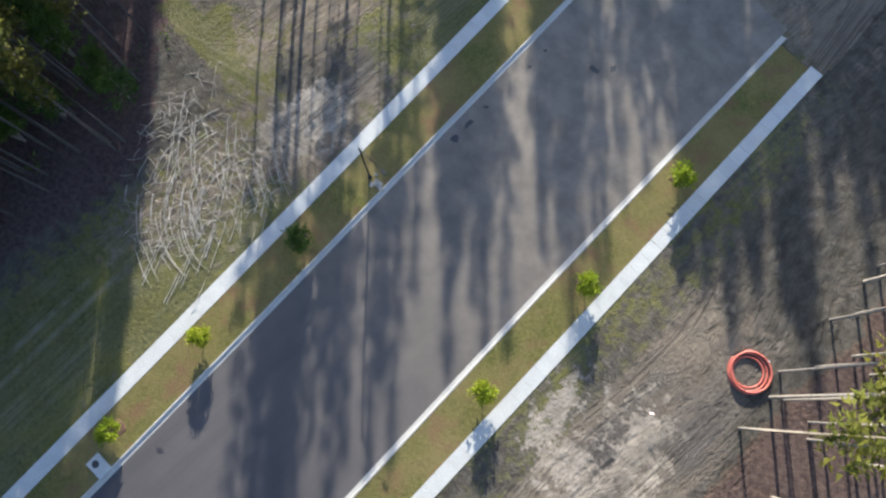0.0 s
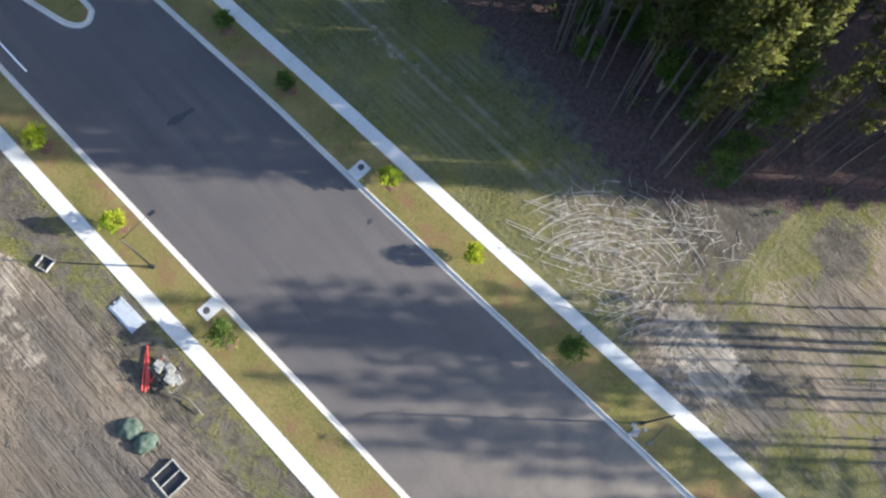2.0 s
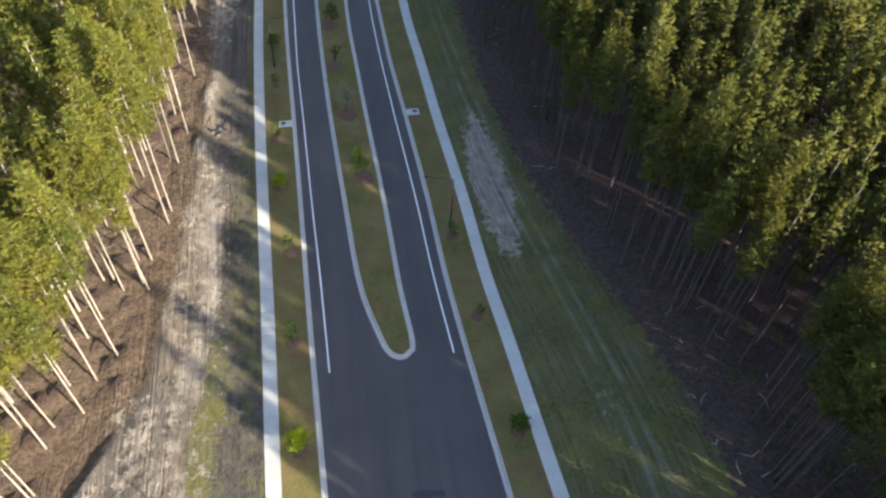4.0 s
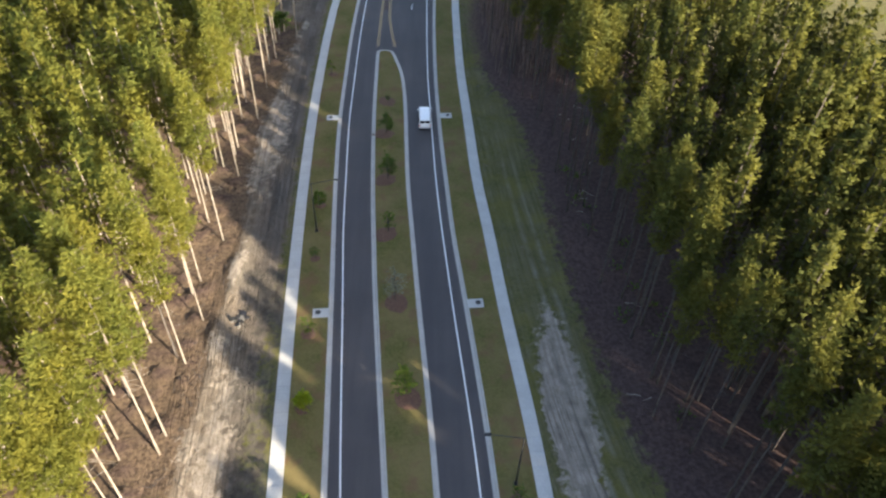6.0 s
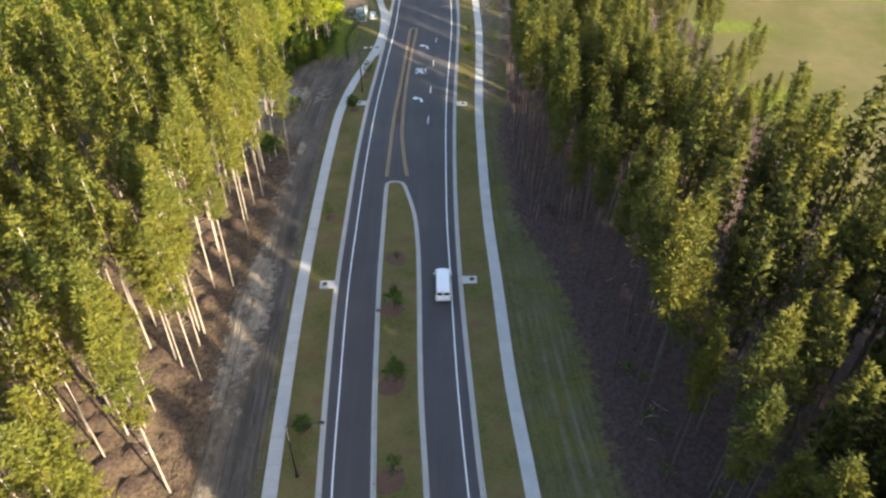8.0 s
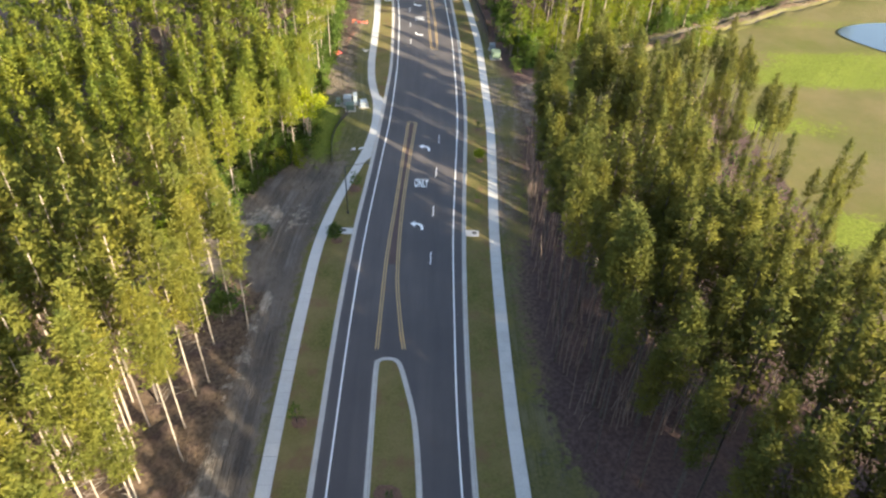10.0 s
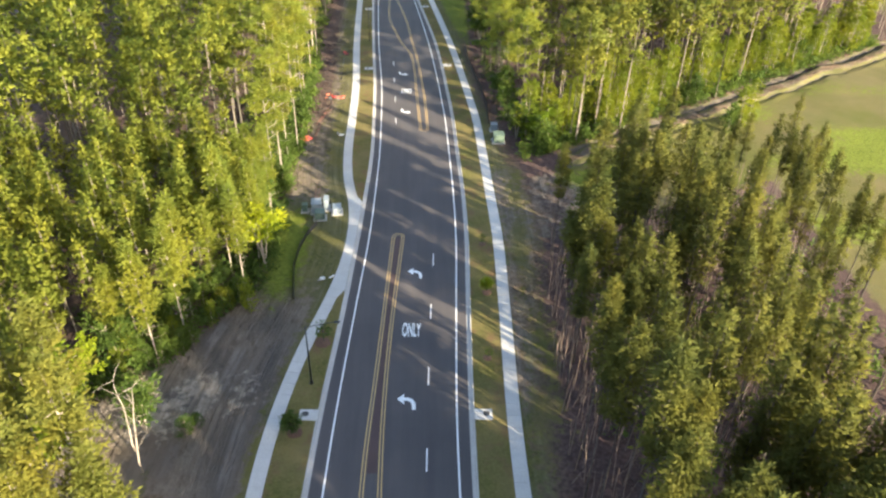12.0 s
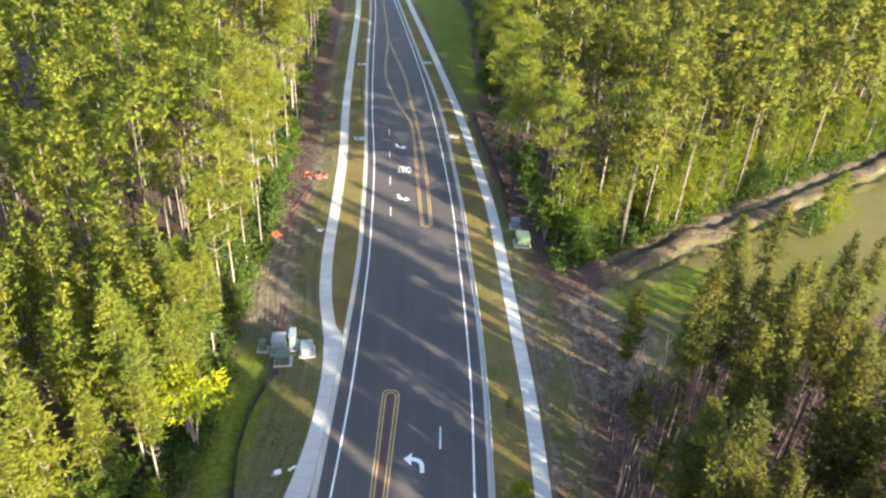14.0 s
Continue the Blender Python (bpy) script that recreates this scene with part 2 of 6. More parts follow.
def thing(name, at, label, category, group="", turn=0.0):
    ob = new(name)
    ob.empty_display_size = 0.2
    ob.matrix_basis = pose(*at, 0, 0, turn)
    return tagged(ob, label, category, group)


def box(bm, size, m=None, bevel=0.0):
    made = bmesh.ops.create_cube(bm, size=1.0, matrix=(m or Matrix()) @ Matrix.Diagonal((*size, 1)))
    if bevel:
        edges = {e for v in made["verts"] for e in v.link_edges}
        bmesh.ops.bevel(bm, geom=list(edges), offset=bevel, segments=2, affect="EDGES", clamp_overlap=True)
    return bm


def boxed(size, at=(0, 0, 0), rot=(0, 0, 0), bevel=0.0):
    return box(bmesh.new(), size, pose(*at, *rot), bevel)


def tube(bm, points, radii, sides=8, caps=True):
    """A tapered tube along points."""
    rings = []
    pts = [Vector(p) for p in points]
    for i, p in enumerate(pts):
        way = (pts[min(i + 1, len(pts) - 1)] - pts[max(i - 1, 0)]).normalized()
        q = way.to_track_quat("Z", "Y")
        r = radii[i] if isinstance(radii, (list, tuple)) else radii
        rings.append([bm.verts.new(p + q @ Vector((r * math.cos(a), r * math.sin(a), 0))) for a in (2 * math.pi * k / sides for k in range(sides))])
    for a, b in zip(rings, rings[1:]):
        for k in range(sides):
            f = bm.faces.new((a[k], a[(k + 1) % sides], b[(k + 1) % sides], b[k]))
            f.smooth = True
    if caps:
        bm.faces.new(rings[0][::-1])
        bm.faces.new(rings[-1])
    return bm


def disc(bm, r, z0, z1, sides=24, at=(0, 0)):
    return tube(bm, [(at[0], at[1], z0), (at[0], at[1], z1)], r, sides)


def curve_of(points):
    """A smooth x(y) through control points (y, x)."""
    ys, xs = np.array([p[0] for p in points], float), np.array([p[1] for p in points], float)
    slope = np.gradient(xs, ys)

    def f(y):
        y = np.asarray(y, float)
        i = np.clip(np.searchsorted(ys, y) - 1, 0, len(ys) - 2)
        h = ys[i + 1] - ys[i]
        t = (y - ys[i]) / h
        lin = np.where(y < ys[0], xs[0] + slope[0] * (y - ys[0]), xs[-1] + slope[-1] * (y - ys[-1]))
        t2, t3 = t * t, t * t * t
        v = (2 * t3 - 3 * t2 + 1) * xs[i] + (t3 - 2 * t2 + t) * h * slope[i] + (3 * t2 - 2 * t3) * xs[i + 1] + (t3 - t2) * h * slope[i + 1]
        return np.where((y < ys[0]) | (y > ys[-1]), lin, v)
    return f


# the lines of the road, x over y
L_WALK = curve_of([(-52, -3.4), (-30.5, -4.6), (-8.4, -5.8), (13, -6.95), (46, -9.06), (64, -10.1), (87, -11.6), (105, -12.7), (129, -13.85), (146, -14.38), (162, -14.55), (180, -14.45),
                   (194, -13.9), (206, -12.1), (214, -10.2), (222, -8.75), (230, -8.15), (238, -8.5), (247, -10.0), (257, -10.75), (270, -10.95), (286, -11.3), (310, -12.7), (349, -14.3), (395, -15.9), (450, -19.5)])
L_KERB = curve_of([(-52, 1.4), (-43.5, 1.0), (-15.8, -0.3), (4, -1.5), (45, -4.2), (63, -5.35), (86, -6.65), (105, -7.75), (129, -9.15), (146, -9.8), (160, -9.85), (178, -9.75), (194, -9.25),
                   (214, -8.05), (239, -6.95), (257, -6.5), (270, -6.8), (285, -7.25), (311, -8.67), (349, -10.5), (396, -12.2), (450, -15.6)])
R_KERB = curve_of([(-60, 21.55), (-47.8, 20.65), (-32.5, 19.4), (-10, 17.7), (12.5, 15.95), (28, 14.8), (39, 14.0), (50, 12.95), (61, 11.9), (70, 11.15), (85, 10.4), (104, 9.05), (117, 8.0), (128, 7.45), (146, 6.75), (162, 6.5), (178, 6.6), (194, 7.0),
                   (214, 7.85), (230, 8.6), (243, 8.8), (258, 8.6), (268, 8.55), (285, 7.95), (312, 6.5), (351, 2.35), (397, -2.66), (450, -8.6)])
R_WALK = curve_of([(-60, 27.1), (-48.4, 26.2), (-33, 24.95), (-9.7, 22.95), (12.4, 21.1), (36, 19.2), (50, 17.9), (61, 16.95), (70, 16.05), (85, 15.2), (103, 13.8), (117, 12.95), (128, 12.15), (146, 11.6), (162, 11.15), (178, 11.2), (194, 11.5),
                   (214, 12.5), (230, 13.15), (243, 13.15), (258, 13.1), (268, 13.05), (286, 12.05), (312, 10.1), (351, 6.05), (398, 0.65), (450, -5.4)])
L_LINE = curve_of([(58.7, -3.41), (72, -4.2), (86, -5.16), (105, -6.35), (117, -7.15), (129, -7.65), (146, -8.2), (160, -8.2), (178, -8.05), (194, -7.6), (214, -6.55), (230, -5.65), (247, -5.25), (257, -5.15),
                   (266, -5.3), (285, -5.8), (311, -7.4), (349, -9.06), (396, -10.7), (450, -14.0)])
R_LINE = curve_of([(59.9, 10.5), (70, 9.65), (85, 8.8), (104, 7.4), (128, 5.95), (146, 5.45), (160, 5.1), (178, 5.16), (194, 5.4), (214, 6.3), (230, 7.05), (243, 7.25), (258, 7.15), (268, 7.05), (285, 6.4),
                   (312, 4.8), (351, 1.27), (397, -3.77), (450, -9.8)])
SOUTH, NORTH = -52.0, 445.0


def sweep(name, f, y0, y1, profile, mat, step=1.5, flip=1):
    """A strip with the cross-section profile [(sideways, z)] along x = f(y)."""
    ys = np.linspace(y0, y1, max(2, int((y1 - y0) / step)))
    xs, dx = f(ys), (f(ys + 0.05) - f(ys - 0.05)) / 0.1
    ln = np.sqrt(1 + dx * dx)
    verts, faces, k = [], [], len(profile)
    for x, y, d, l in zip(xs, ys, dx, ln):
        for s, z in profile:
            verts.append((x + flip * s / l, y - flip * s * d / l, z))
    for i in range(len(ys) - 1):
        for j in range(k - 1):
            a, b, c, d = i * k + j, i * k + j + 1, (i + 1) * k + j + 1, (i + 1) * k + j
            faces.append((a, b, c, d) if flip > 0 else (d, c, b, a))
    return mesh_from(name, verts, faces, mat)


def between(name, f, g, y0, y1, z, mat, step=1.5, across=6):
    """A sheet between two lines; its rim goes down so that it has depth."""
    ys = np.linspace(y0, y1, max(2, int((y1 - y0) / step)))
    a, b = f(ys), g(ys)
    verts, faces, k = [], [], across + 1
    for x0, x1, y in zip(a, b, ys):
        for j in range(k):
            verts.append((x0 + (x1 - x0) * j / across, y, z))
    for i in range(len(ys) - 1):
        for j in range(across):
            p = i * k + j
            faces.append((p, p + 1, p + 1 + k, p + k))
    return mesh_from(name, verts, faces, mat)


# ---- ground ----
L_WOODS = curve_of([(-60, -20.5), (-30, -21), (-18, -22.5), (-8, -30), (20, -33), (42, -31), (56, -27), (70, -23.5), (90, -23), (112, -22.5), (140, -23.5), (160, -22.5), (178, -20.5), (186, -23), (202, -28),
                    (218, -19.5), (240, -19.5), (265, -19.5), (320, -21.5), (360, -22.5), (450, -28)])
R_WOODS = curve_of([(-60, 52), (-30, 50), (-12, 45), (0, 40), (25, 41), (45, 38.5), (60, 35.5), (75, 30.8), (92, 27), (110, 25), (135, 23.8), (150, 21.5), (160, 18.4), (178, 16.6), (190, 16.6), (215, 18.8), (240, 21.5),
                    (254, 19.5), (280, 16.8), (300, 15.6), (350, 15.8), (395, 17.5), (450, 12)])


def clamp(v):
    return np.clip(v, 0, 1)


def near(x, y, cx, cy, rx, ry, turn=0.0):
    """1 in the middle of an ellipse, falling to 0 past its rim."""
    a = radians(turn)
    u, v = (x - cx) * math.cos(a) + (y - cy) * math.sin(a), -(x - cx) * math.sin(a) + (y - cy) * math.cos(a)
    return clamp(1.6 - 1.1 * np.sqrt((u / rx) ** 2 + (v / ry) ** 2))


def trail_north(x):
    return 213 + (x + 19) * 1.15


def trail_south(x):
    return 181 + (x + 19) * -0.35


def wooded(x, y):
    """Where trees stand."""
    lw, rw = L_WOODS(y), R_WOODS(y)
    left = (x < lw) & ~((y < np.maximum(trail_north(x), 190 + 0.12 * (x + 60))) & (y > np.minimum(trail_south(x), 184)) & (x > -75))
    clearing = (y > np.maximum(222, np.minimum(231 + 0.45 * (x - 26), 247))) & (y < np.maximum(256, ditch_line(x) + 3.2))
    meadow = (x > 61 + np.maximum(0, 146 - y) * 1.3) & (y > 134) & (y < ditch_line(x) + 3.2)
    # gap along the sun's way, left so that light reaches the road
    corridor = (y < 26 - (x - 16) * 0.95) & (y > 10.5 - (x - 16) * 0.95)
    track = (y < -8) & (y > -34) & (x < 46)
    # unseen stand far south, added to shade the yard
    south = (y < -60) & (x > 34) & (y + 0.95 * (x - 16) < -50)
    right = ((x > rw) | south) & ~clearing & ~meadow & ~corridor & ~track
    return left | right


def axis(lo, hi, a, b, fine, coarse):
    return np.concatenate([np.arange(lo, a, coarse), np.arange(a, b, fine), np.arange(b, hi + coarse, coarse)])


def lumps(u, v, seed):
    """Smooth value noise, 0 to 1."""
    table = np.random.default_rng(seed).random((128, 128))
    iu, iv = np.floor(u).astype(int), np.floor(v).astype(int)
    fu, fv = u - iu, v - iv
    fu, fv = fu * fu * (3 - 2 * fu), fv * fv * (3 - 2 * fv)
    a, b, c, d = (table[(iu + i) % 128, (iv + j) % 128] for i, j in ((0, 0), (1, 0), (0, 1), (1, 1)))
    return (a * (1 - fu) + b * fu) * (1 - fv) + (c * (1 - fu) + d * fu) * fv


# the heaped berm along the west woods, the start of bare soil beside the west sidewalk, the wheel tracks in the east grass
BERM = curve_of([(40, -30.5), (44, -29.2), (50, -26), (59, -22.6), (66, -21.8), (75, -21), (90, -20.5), (112, -20.5), (140, -21), (160, -20.3), (180, -19)])
SOIL_START = curve_of([(-52, 6), (-20, 5.5), (0, 5), (20, 4.5), (36, 5), (49.6, 8.3), (56, 7.2), (65, 5.6), (74, 3.5), (86, 3.6), (100, 2.2), (120, 1.5), (180, 1.5)])
EAST_TRACK = curve_of([(0, 30), (34, 28.3), (47, 27.7), (59, 25.9), (73, 23.3), (86, 21), (104, 19), (130, 16.5), (160, 15.2), (200, 15.2)])


def ditch_line(x):
    return 254.5 + (x - 27.5) * 0.645


def build_ground():
    gx = np.concatenate([np.arange(-900, -48, 12.0), np.arange(-48, 46, 0.75), np.arange(46, 130, 2.4), np.arange(130, 912, 12.0)])
    gy = axis(-500, 1300, -62, 440, 1.35, 12.0)
    X, Y = np.meshgrid(gx, gy)
    inside = (X > L_WALK(Y)) & (X < R_WALK(Y)) & (Y > SOUTH + 1) & (Y < NORTH - 1)
    rng = np.random.default_rng(3)
    rough = rng.random(X.shape) * 0.06 + 0.12 * np.sin(X * 0.31 + 1.3 * np.sin(Y * 0.11)) * np.sin(Y * 0.23)
    away = clamp((np.maximum(L_WALK(Y) - X, X - R_WALK(Y)) - 1.5) / 4)
    lw, rw = L_WOODS(Y), R_WOODS(Y)
    dl, dr = L_WALK(Y) - X, X - R_WALK(Y)
    on_berm = clamp((Y - 43) / 3) * clamp((184 - Y) / 4)
    berm = np.exp(-((X - BERM(Y) - 1.6 * (lumps(X * 0, Y / 5, 15) - 0.5)) / 1.1) ** 2) * on_berm * clamp(2.0 * lumps(X / 1.7, Y / 2.1, 4) * lumps(X / 5, Y / 7, 14) + 0.15)
    edge_l = np.where(on_berm > 0.5, BERM(Y) - 0.4, lw)
    # bare soil: graded strip on the west side, the churned yard, the trail, the south end
    bare = clamp((dl - SOIL_START(Y) + 1.0) / 2.2) * clamp((X - np.minimum(lw, edge_l) + 4) / 4) * clamp((222 - Y) / 12) * clamp((Y + 70) / 5)
    bare *= np.where(Y < 44, clamp((X + 36) / 6), 1)
    ruts = lumps(dl / 1.1, Y / 9, 5) - 0.5
    heaps = lumps(X / 2.1, Y / 2.8, 6) - 0.5
    mounds = np.where(X > 28, near(X, Y, 46, -14, 18, 10), 0) * lumps(X / 4.5, Y / 4, 24)
    rows = np.sin((Y * 0.88 - X * 0.5 + 2.2 * lumps(X / 6, Y / 6, 31)) * 6.283 / 3.4)
    windrow = clamp((rows - 0.35) / 0.5) * clamp(2.2 * lumps(X / 2.2, Y / 2.2, 32) - 0.35) * clamp((BERM(Y) - 1.0 - X) / 2) * clamp((X + 60) / 8) * clamp((Y - 42) / 6) * clamp((186 - Y) / 6)
    Z = np.where(inside, -0.35, 0.10 + rough * away + (0.18 * ruts + 0.2 * heaps) * bare * clamp((dl - 2) / 2) + 0.6 * berm + 0.9 * mounds + 0.55 * windrow)
    Z = np.where((Y <= SOUTH + 1) & (X > L_WALK(Y) - 1) & (X < R_WALK(Y) + 1), -0.03, Z)
    off = (Y - ditch_line(X)) * 0.84
    Z = np.where((np.abs(off + 0.3) < 2.7) & (X > 24), Z - 0.9 * clamp((X - 26) / 5), Z)
    bare = np.maximum(bare, near(X, Y, -31, 194, 16, 9, 20))
    bare = np.maximum(bare, clamp((SOUTH + 4 - Y) / 6) * 0.9)
    bare = np.maximum(bare, near(X, Y, 27.5, -9, 5, 7) * 0.9)
    bare = np.maximum(bare, np.where(X > 20, near(X, Y, 48, -20, 34, 9, -12), 0) * (0.25 + 0.8 * lumps(X / 4, Y / 3.5, 18)))
    bare = np.maximum(bare, near(X, Y, 33, 2, 9, 14) * 0.55)
    bare = np.maximum(bare, np.where(dr > 1, near(X, Y, 21, 240, 8, 13), 0) * 0.9)
    bare = np.maximum(bare, clamp((dl - 1.5) / 3) * clamp((Y - 232) / 10) * clamp((X - lw + 2) / 3) * 0.62)
    # sandy patches lighten the east verge in place of sun between the trees
    bare = np.maximum(bare, np.where((X > 0) & (dr > 0.6), clamp((rw + 1 - X) / 2) * clamp((Y - 188) / 14) * clamp((252 - Y) / 6), 0) * (0.25 + 0.75 * lumps(X / 1.6, Y / 5, 36)))
    tracks = np.exp(-((dr - 1.6) / 0.6) ** 2) + 0.8 * np.exp(-((dr - 4.2) / 0.7) ** 2)
    bare = np.maximum(bare, np.where((Y > -10) & (Y < 150), tracks, 0) * 0.36 * (0.7 + 0.3 * np.sin(Y * 0.35)))
    pale = np.maximum(near(X, Y, 19.5, 88, 2.4, 12.5, 2) * 1.5, near(X, Y, 28.5, -9, 3.5, 5))
    pale = np.maximum(pale, np.maximum(near(X, Y, 26.1, 51, 1.3, 6, 12), near(X, Y, 28.0, 36, 1.5, 5, 5)) * 0.34)
    pale = np.maximum(pale, clamp(berm * 0.9))
    pale = np.maximum(pale, np.maximum(near(X, Y, -18.4, 74, 3.0, 26, 3) * 0.8, near(X, Y, -21, 50, 4, 9, 25) * 0.7))
    pale = np.maximum(pale, near(X, Y, -20.0, 140, 2.4, 17) * 0.95)
    pale = np.maximum(pale, np.maximum(near(X, Y, -13.5, -9, 7, 7) * 1.2, near(X, Y, -20, 40, 5, 9)) * 0.75)
    pale = np.maximum(pale, near(X, Y, -25, 197, 9, 4.5, 20) * 0.75)
    litter = np.where(X < 0, clamp((edge_l - X + 1.0) / 2) * clamp((X - lw + 68) / 10), clamp((X - rw + 5) / 5) * clamp((rw + 125 - X) / 10)) * clamp((Y + 75) / 10)
    litter = np.where(near(X, Y, -31, 194, 16, 9, 20) > 0.3, 0, litter)
    litter = np.where((X < 0) & (Y < 20), litter * clamp((Y - 2) / 10), litter)
    litter = np.maximum(litter, clamp((dl - 3.4) / 2) * clamp((Y - 262) / 14) * (X < 0) * 0.8)
    # dark soil in the south-west; its tone also paints the shade there
    soil = np.where(X < 0, np.maximum(clamp((-20 - Y) / 14) * clamp((dl - 2.5) / 4), clamp((lw + 2 - X) / 3) * clamp((20 - Y) / 12)), 0)
    soil = np.maximum(soil, np.where((dl > 0.8) & (Y < 110), clamp((8.0 - dl) / 3) * 0.62 * (0.55 + 0.7 * lumps(dl / 1.2, Y / 7, 35)), 0))
    # dark band that paints the shade before the south-east woods
    soil = np.maximum(soil, np.where((dr > 6) & (Y < 30) & (Y > -6), clamp((X - 32) / 6) * 0.8, 0))
    # brown floor of the south-west stand, darkened further for its shade
    soil = np.maximum(soil, np.where((X < -20) & (Y < -8), clamp((-22 - X + 2 * (lumps(X / 3, Y / 3, 33) - 0.5)) / 1.5), 0))
    stand = np.where((X < -20) & (Y < -8), clamp((-23.0 - X + 2 * (lumps(X / 3, Y / 3, 33) - 0.5)) / 1.5), 0)
    litter = np.maximum(litter, stand)
    mud = clamp((dl - 0.8) / 1.5) * clamp((6.5 - dl) / 3) * clamp((Y - 70) / 20) * clamp((215 - Y) / 10) * (X < 0)
    mud = np.maximum(mud, np.where((dl > 1) & (Y < 70) & (Y > -50), clamp(2.8 * lumps(X / 5, Y / 8, 8) - 1.05), 0))
    mud = np.maximum(mud, np.where((X < -15) & (Y > 180) & (Y < 215), clamp(3 * lumps(X / 5, Y / 3, 9) - 0.9), 0))
    mud = np.maximum(mud, np.where((X > 28) & (Y < 0) & (Y > -45), clamp(2.5 * lumps(X / 5, Y / 4, 19) - 1.1), 0))
    soil = np.maximum(soil, np.where((X > 30) & (Y < 2), clamp(2.4 * lumps(X / 6, Y / 6, 20) - 0.75), 0))
    streaky = lumps(dl / 1.3, Y / 7, 21)
    mud *= np.where(X < 0, 0.45 + 0.9 * streaky, 1)
    pale *= np.where(X < 0, 0.35 + 1.1 * lumps(dl / 1.6, Y / 4, 22), 0.72 + 0.6 * lumps(X / 2, Y / 3, 23))
    clear = (X > 20) & (Y > np.maximum(222, np.minimum(231 + 0.45 * (X - 26), 247))) & (Y < ditch_line(X) - 3)
    mead = clamp((X - 60 - np.maximum(0, 146 - Y) * 1.3) / 6) * clamp((Y - 126) / 8) * clamp((ditch_line(X) - 2 - Y) / 4)
    mead = np.maximum(mead, clear * clamp((X - 30) / 12))
    litter = np.where(clear | (mead > 0.1), 0, litter)
    mead = np.maximum(mead, clamp((dr - 0.8) / 2) * clamp((8 - dr) / 3) * clamp((Y - 178) / 14) * clamp((258 - Y) / 8) * (X > 0) * (0.2 + 0.5 * lumps(X / 1.5, Y / 4, 27)))
    soil = np.maximum(soil, np.where((dr > 1.5) & (Y > 150) & (Y < 262), 0.4 * lumps(X / 1.2, Y / 3, 28) * clamp((rw + 3 - X) / 3), 0))
    mead = np.maximum(mead, near(X, Y, 21, 241, 8, 14) * 0.2)
    litter = np.maximum(litter, np.where(dr > 1, near(X, Y, 21, 240, 7, 14), 0) * (0.2 + 0.5 * lumps(X / 2, Y / 5, 26)))
    litter = np.maximum(litter, np.where((X > 0) & (dr > 1), clamp((Y - 172) / 12) * clamp((232 - Y) / 8) * clamp((rw + 1 - X) / 2), 0) * (0.15 + 0.6 * lumps(X / 1.2, Y / 3, 30)))
    litter = np.where((Y < 4 - (X - 38) * 0.9) & (Y > -40) & (X > 20), 0, litter)
    lush = np.maximum(near(X, Y, 34, 250, 9, 4, 28), near(X, Y, -17, 226, 3, 12) * 0.8)
    lush = np.maximum(lush, np.where(X > 0, clamp((dr - 1) / 3) * clamp((rw - X + 1) / 2) * clamp((Y - 300) / 30), 0) * 0.85)
    lush = np.maximum(lush, np.where((X > 62) & (Y < ditch_line(X) - 4), clamp(2.6 * lumps(X / 30, Y / 11, 29) - 0.95) * 0.75, 0))
    across = np.where(X < 0, dl + np.where(Y < 46, 7 * lumps(X / 16, Y / 22, 10), 0), X - EAST_TRACK(Y) * clamp((Y + 8) / 8))
    track = np.where(X > 0, clamp((Y - 4) / 15) * clamp((150 - Y) / 30), 0)
    verts = np.stack([X, Y, Z], -1).reshape(-1, 3)
    h, w = X.shape
    i = (np.arange(h - 1)[:, None] * w + np.arange(w - 1)[None]).reshape(-1)
    faces = np.stack([i, i + 1, i + 1 + w, i + w], -1)
    me = mesh_from("ground", verts.tolist(), faces.tolist(), GROUND, True)
    # the east, north and south-west woods floors take the shade-toned straw
    for name, v in (("bare", bare), ("litter", litter), ("meadow", mead), ("lush", lush), ("pale", pale), ("mud", mud), ("soil", soil), ("across", across), ("track", track), ("shade_and_windrow", np.where(X < 0, np.maximum(np.maximum(0.9 * windrow, 0.8 * stand), 0.75 * clamp((Y - 190) / 8)), np.where(Y < 165, clamp((X - 10) / 5), clamp((X - rw + 4) / 4))))):
        me.attributes.new(name, "FLOAT", "POINT").data.foreach_set("value", np.ascontiguousarray(v.reshape(-1), dtype=np.float32))
    return tagged(new("ground", me), "rough grass, churned sand and pine straw", "ground", kind="structure")


build_ground()


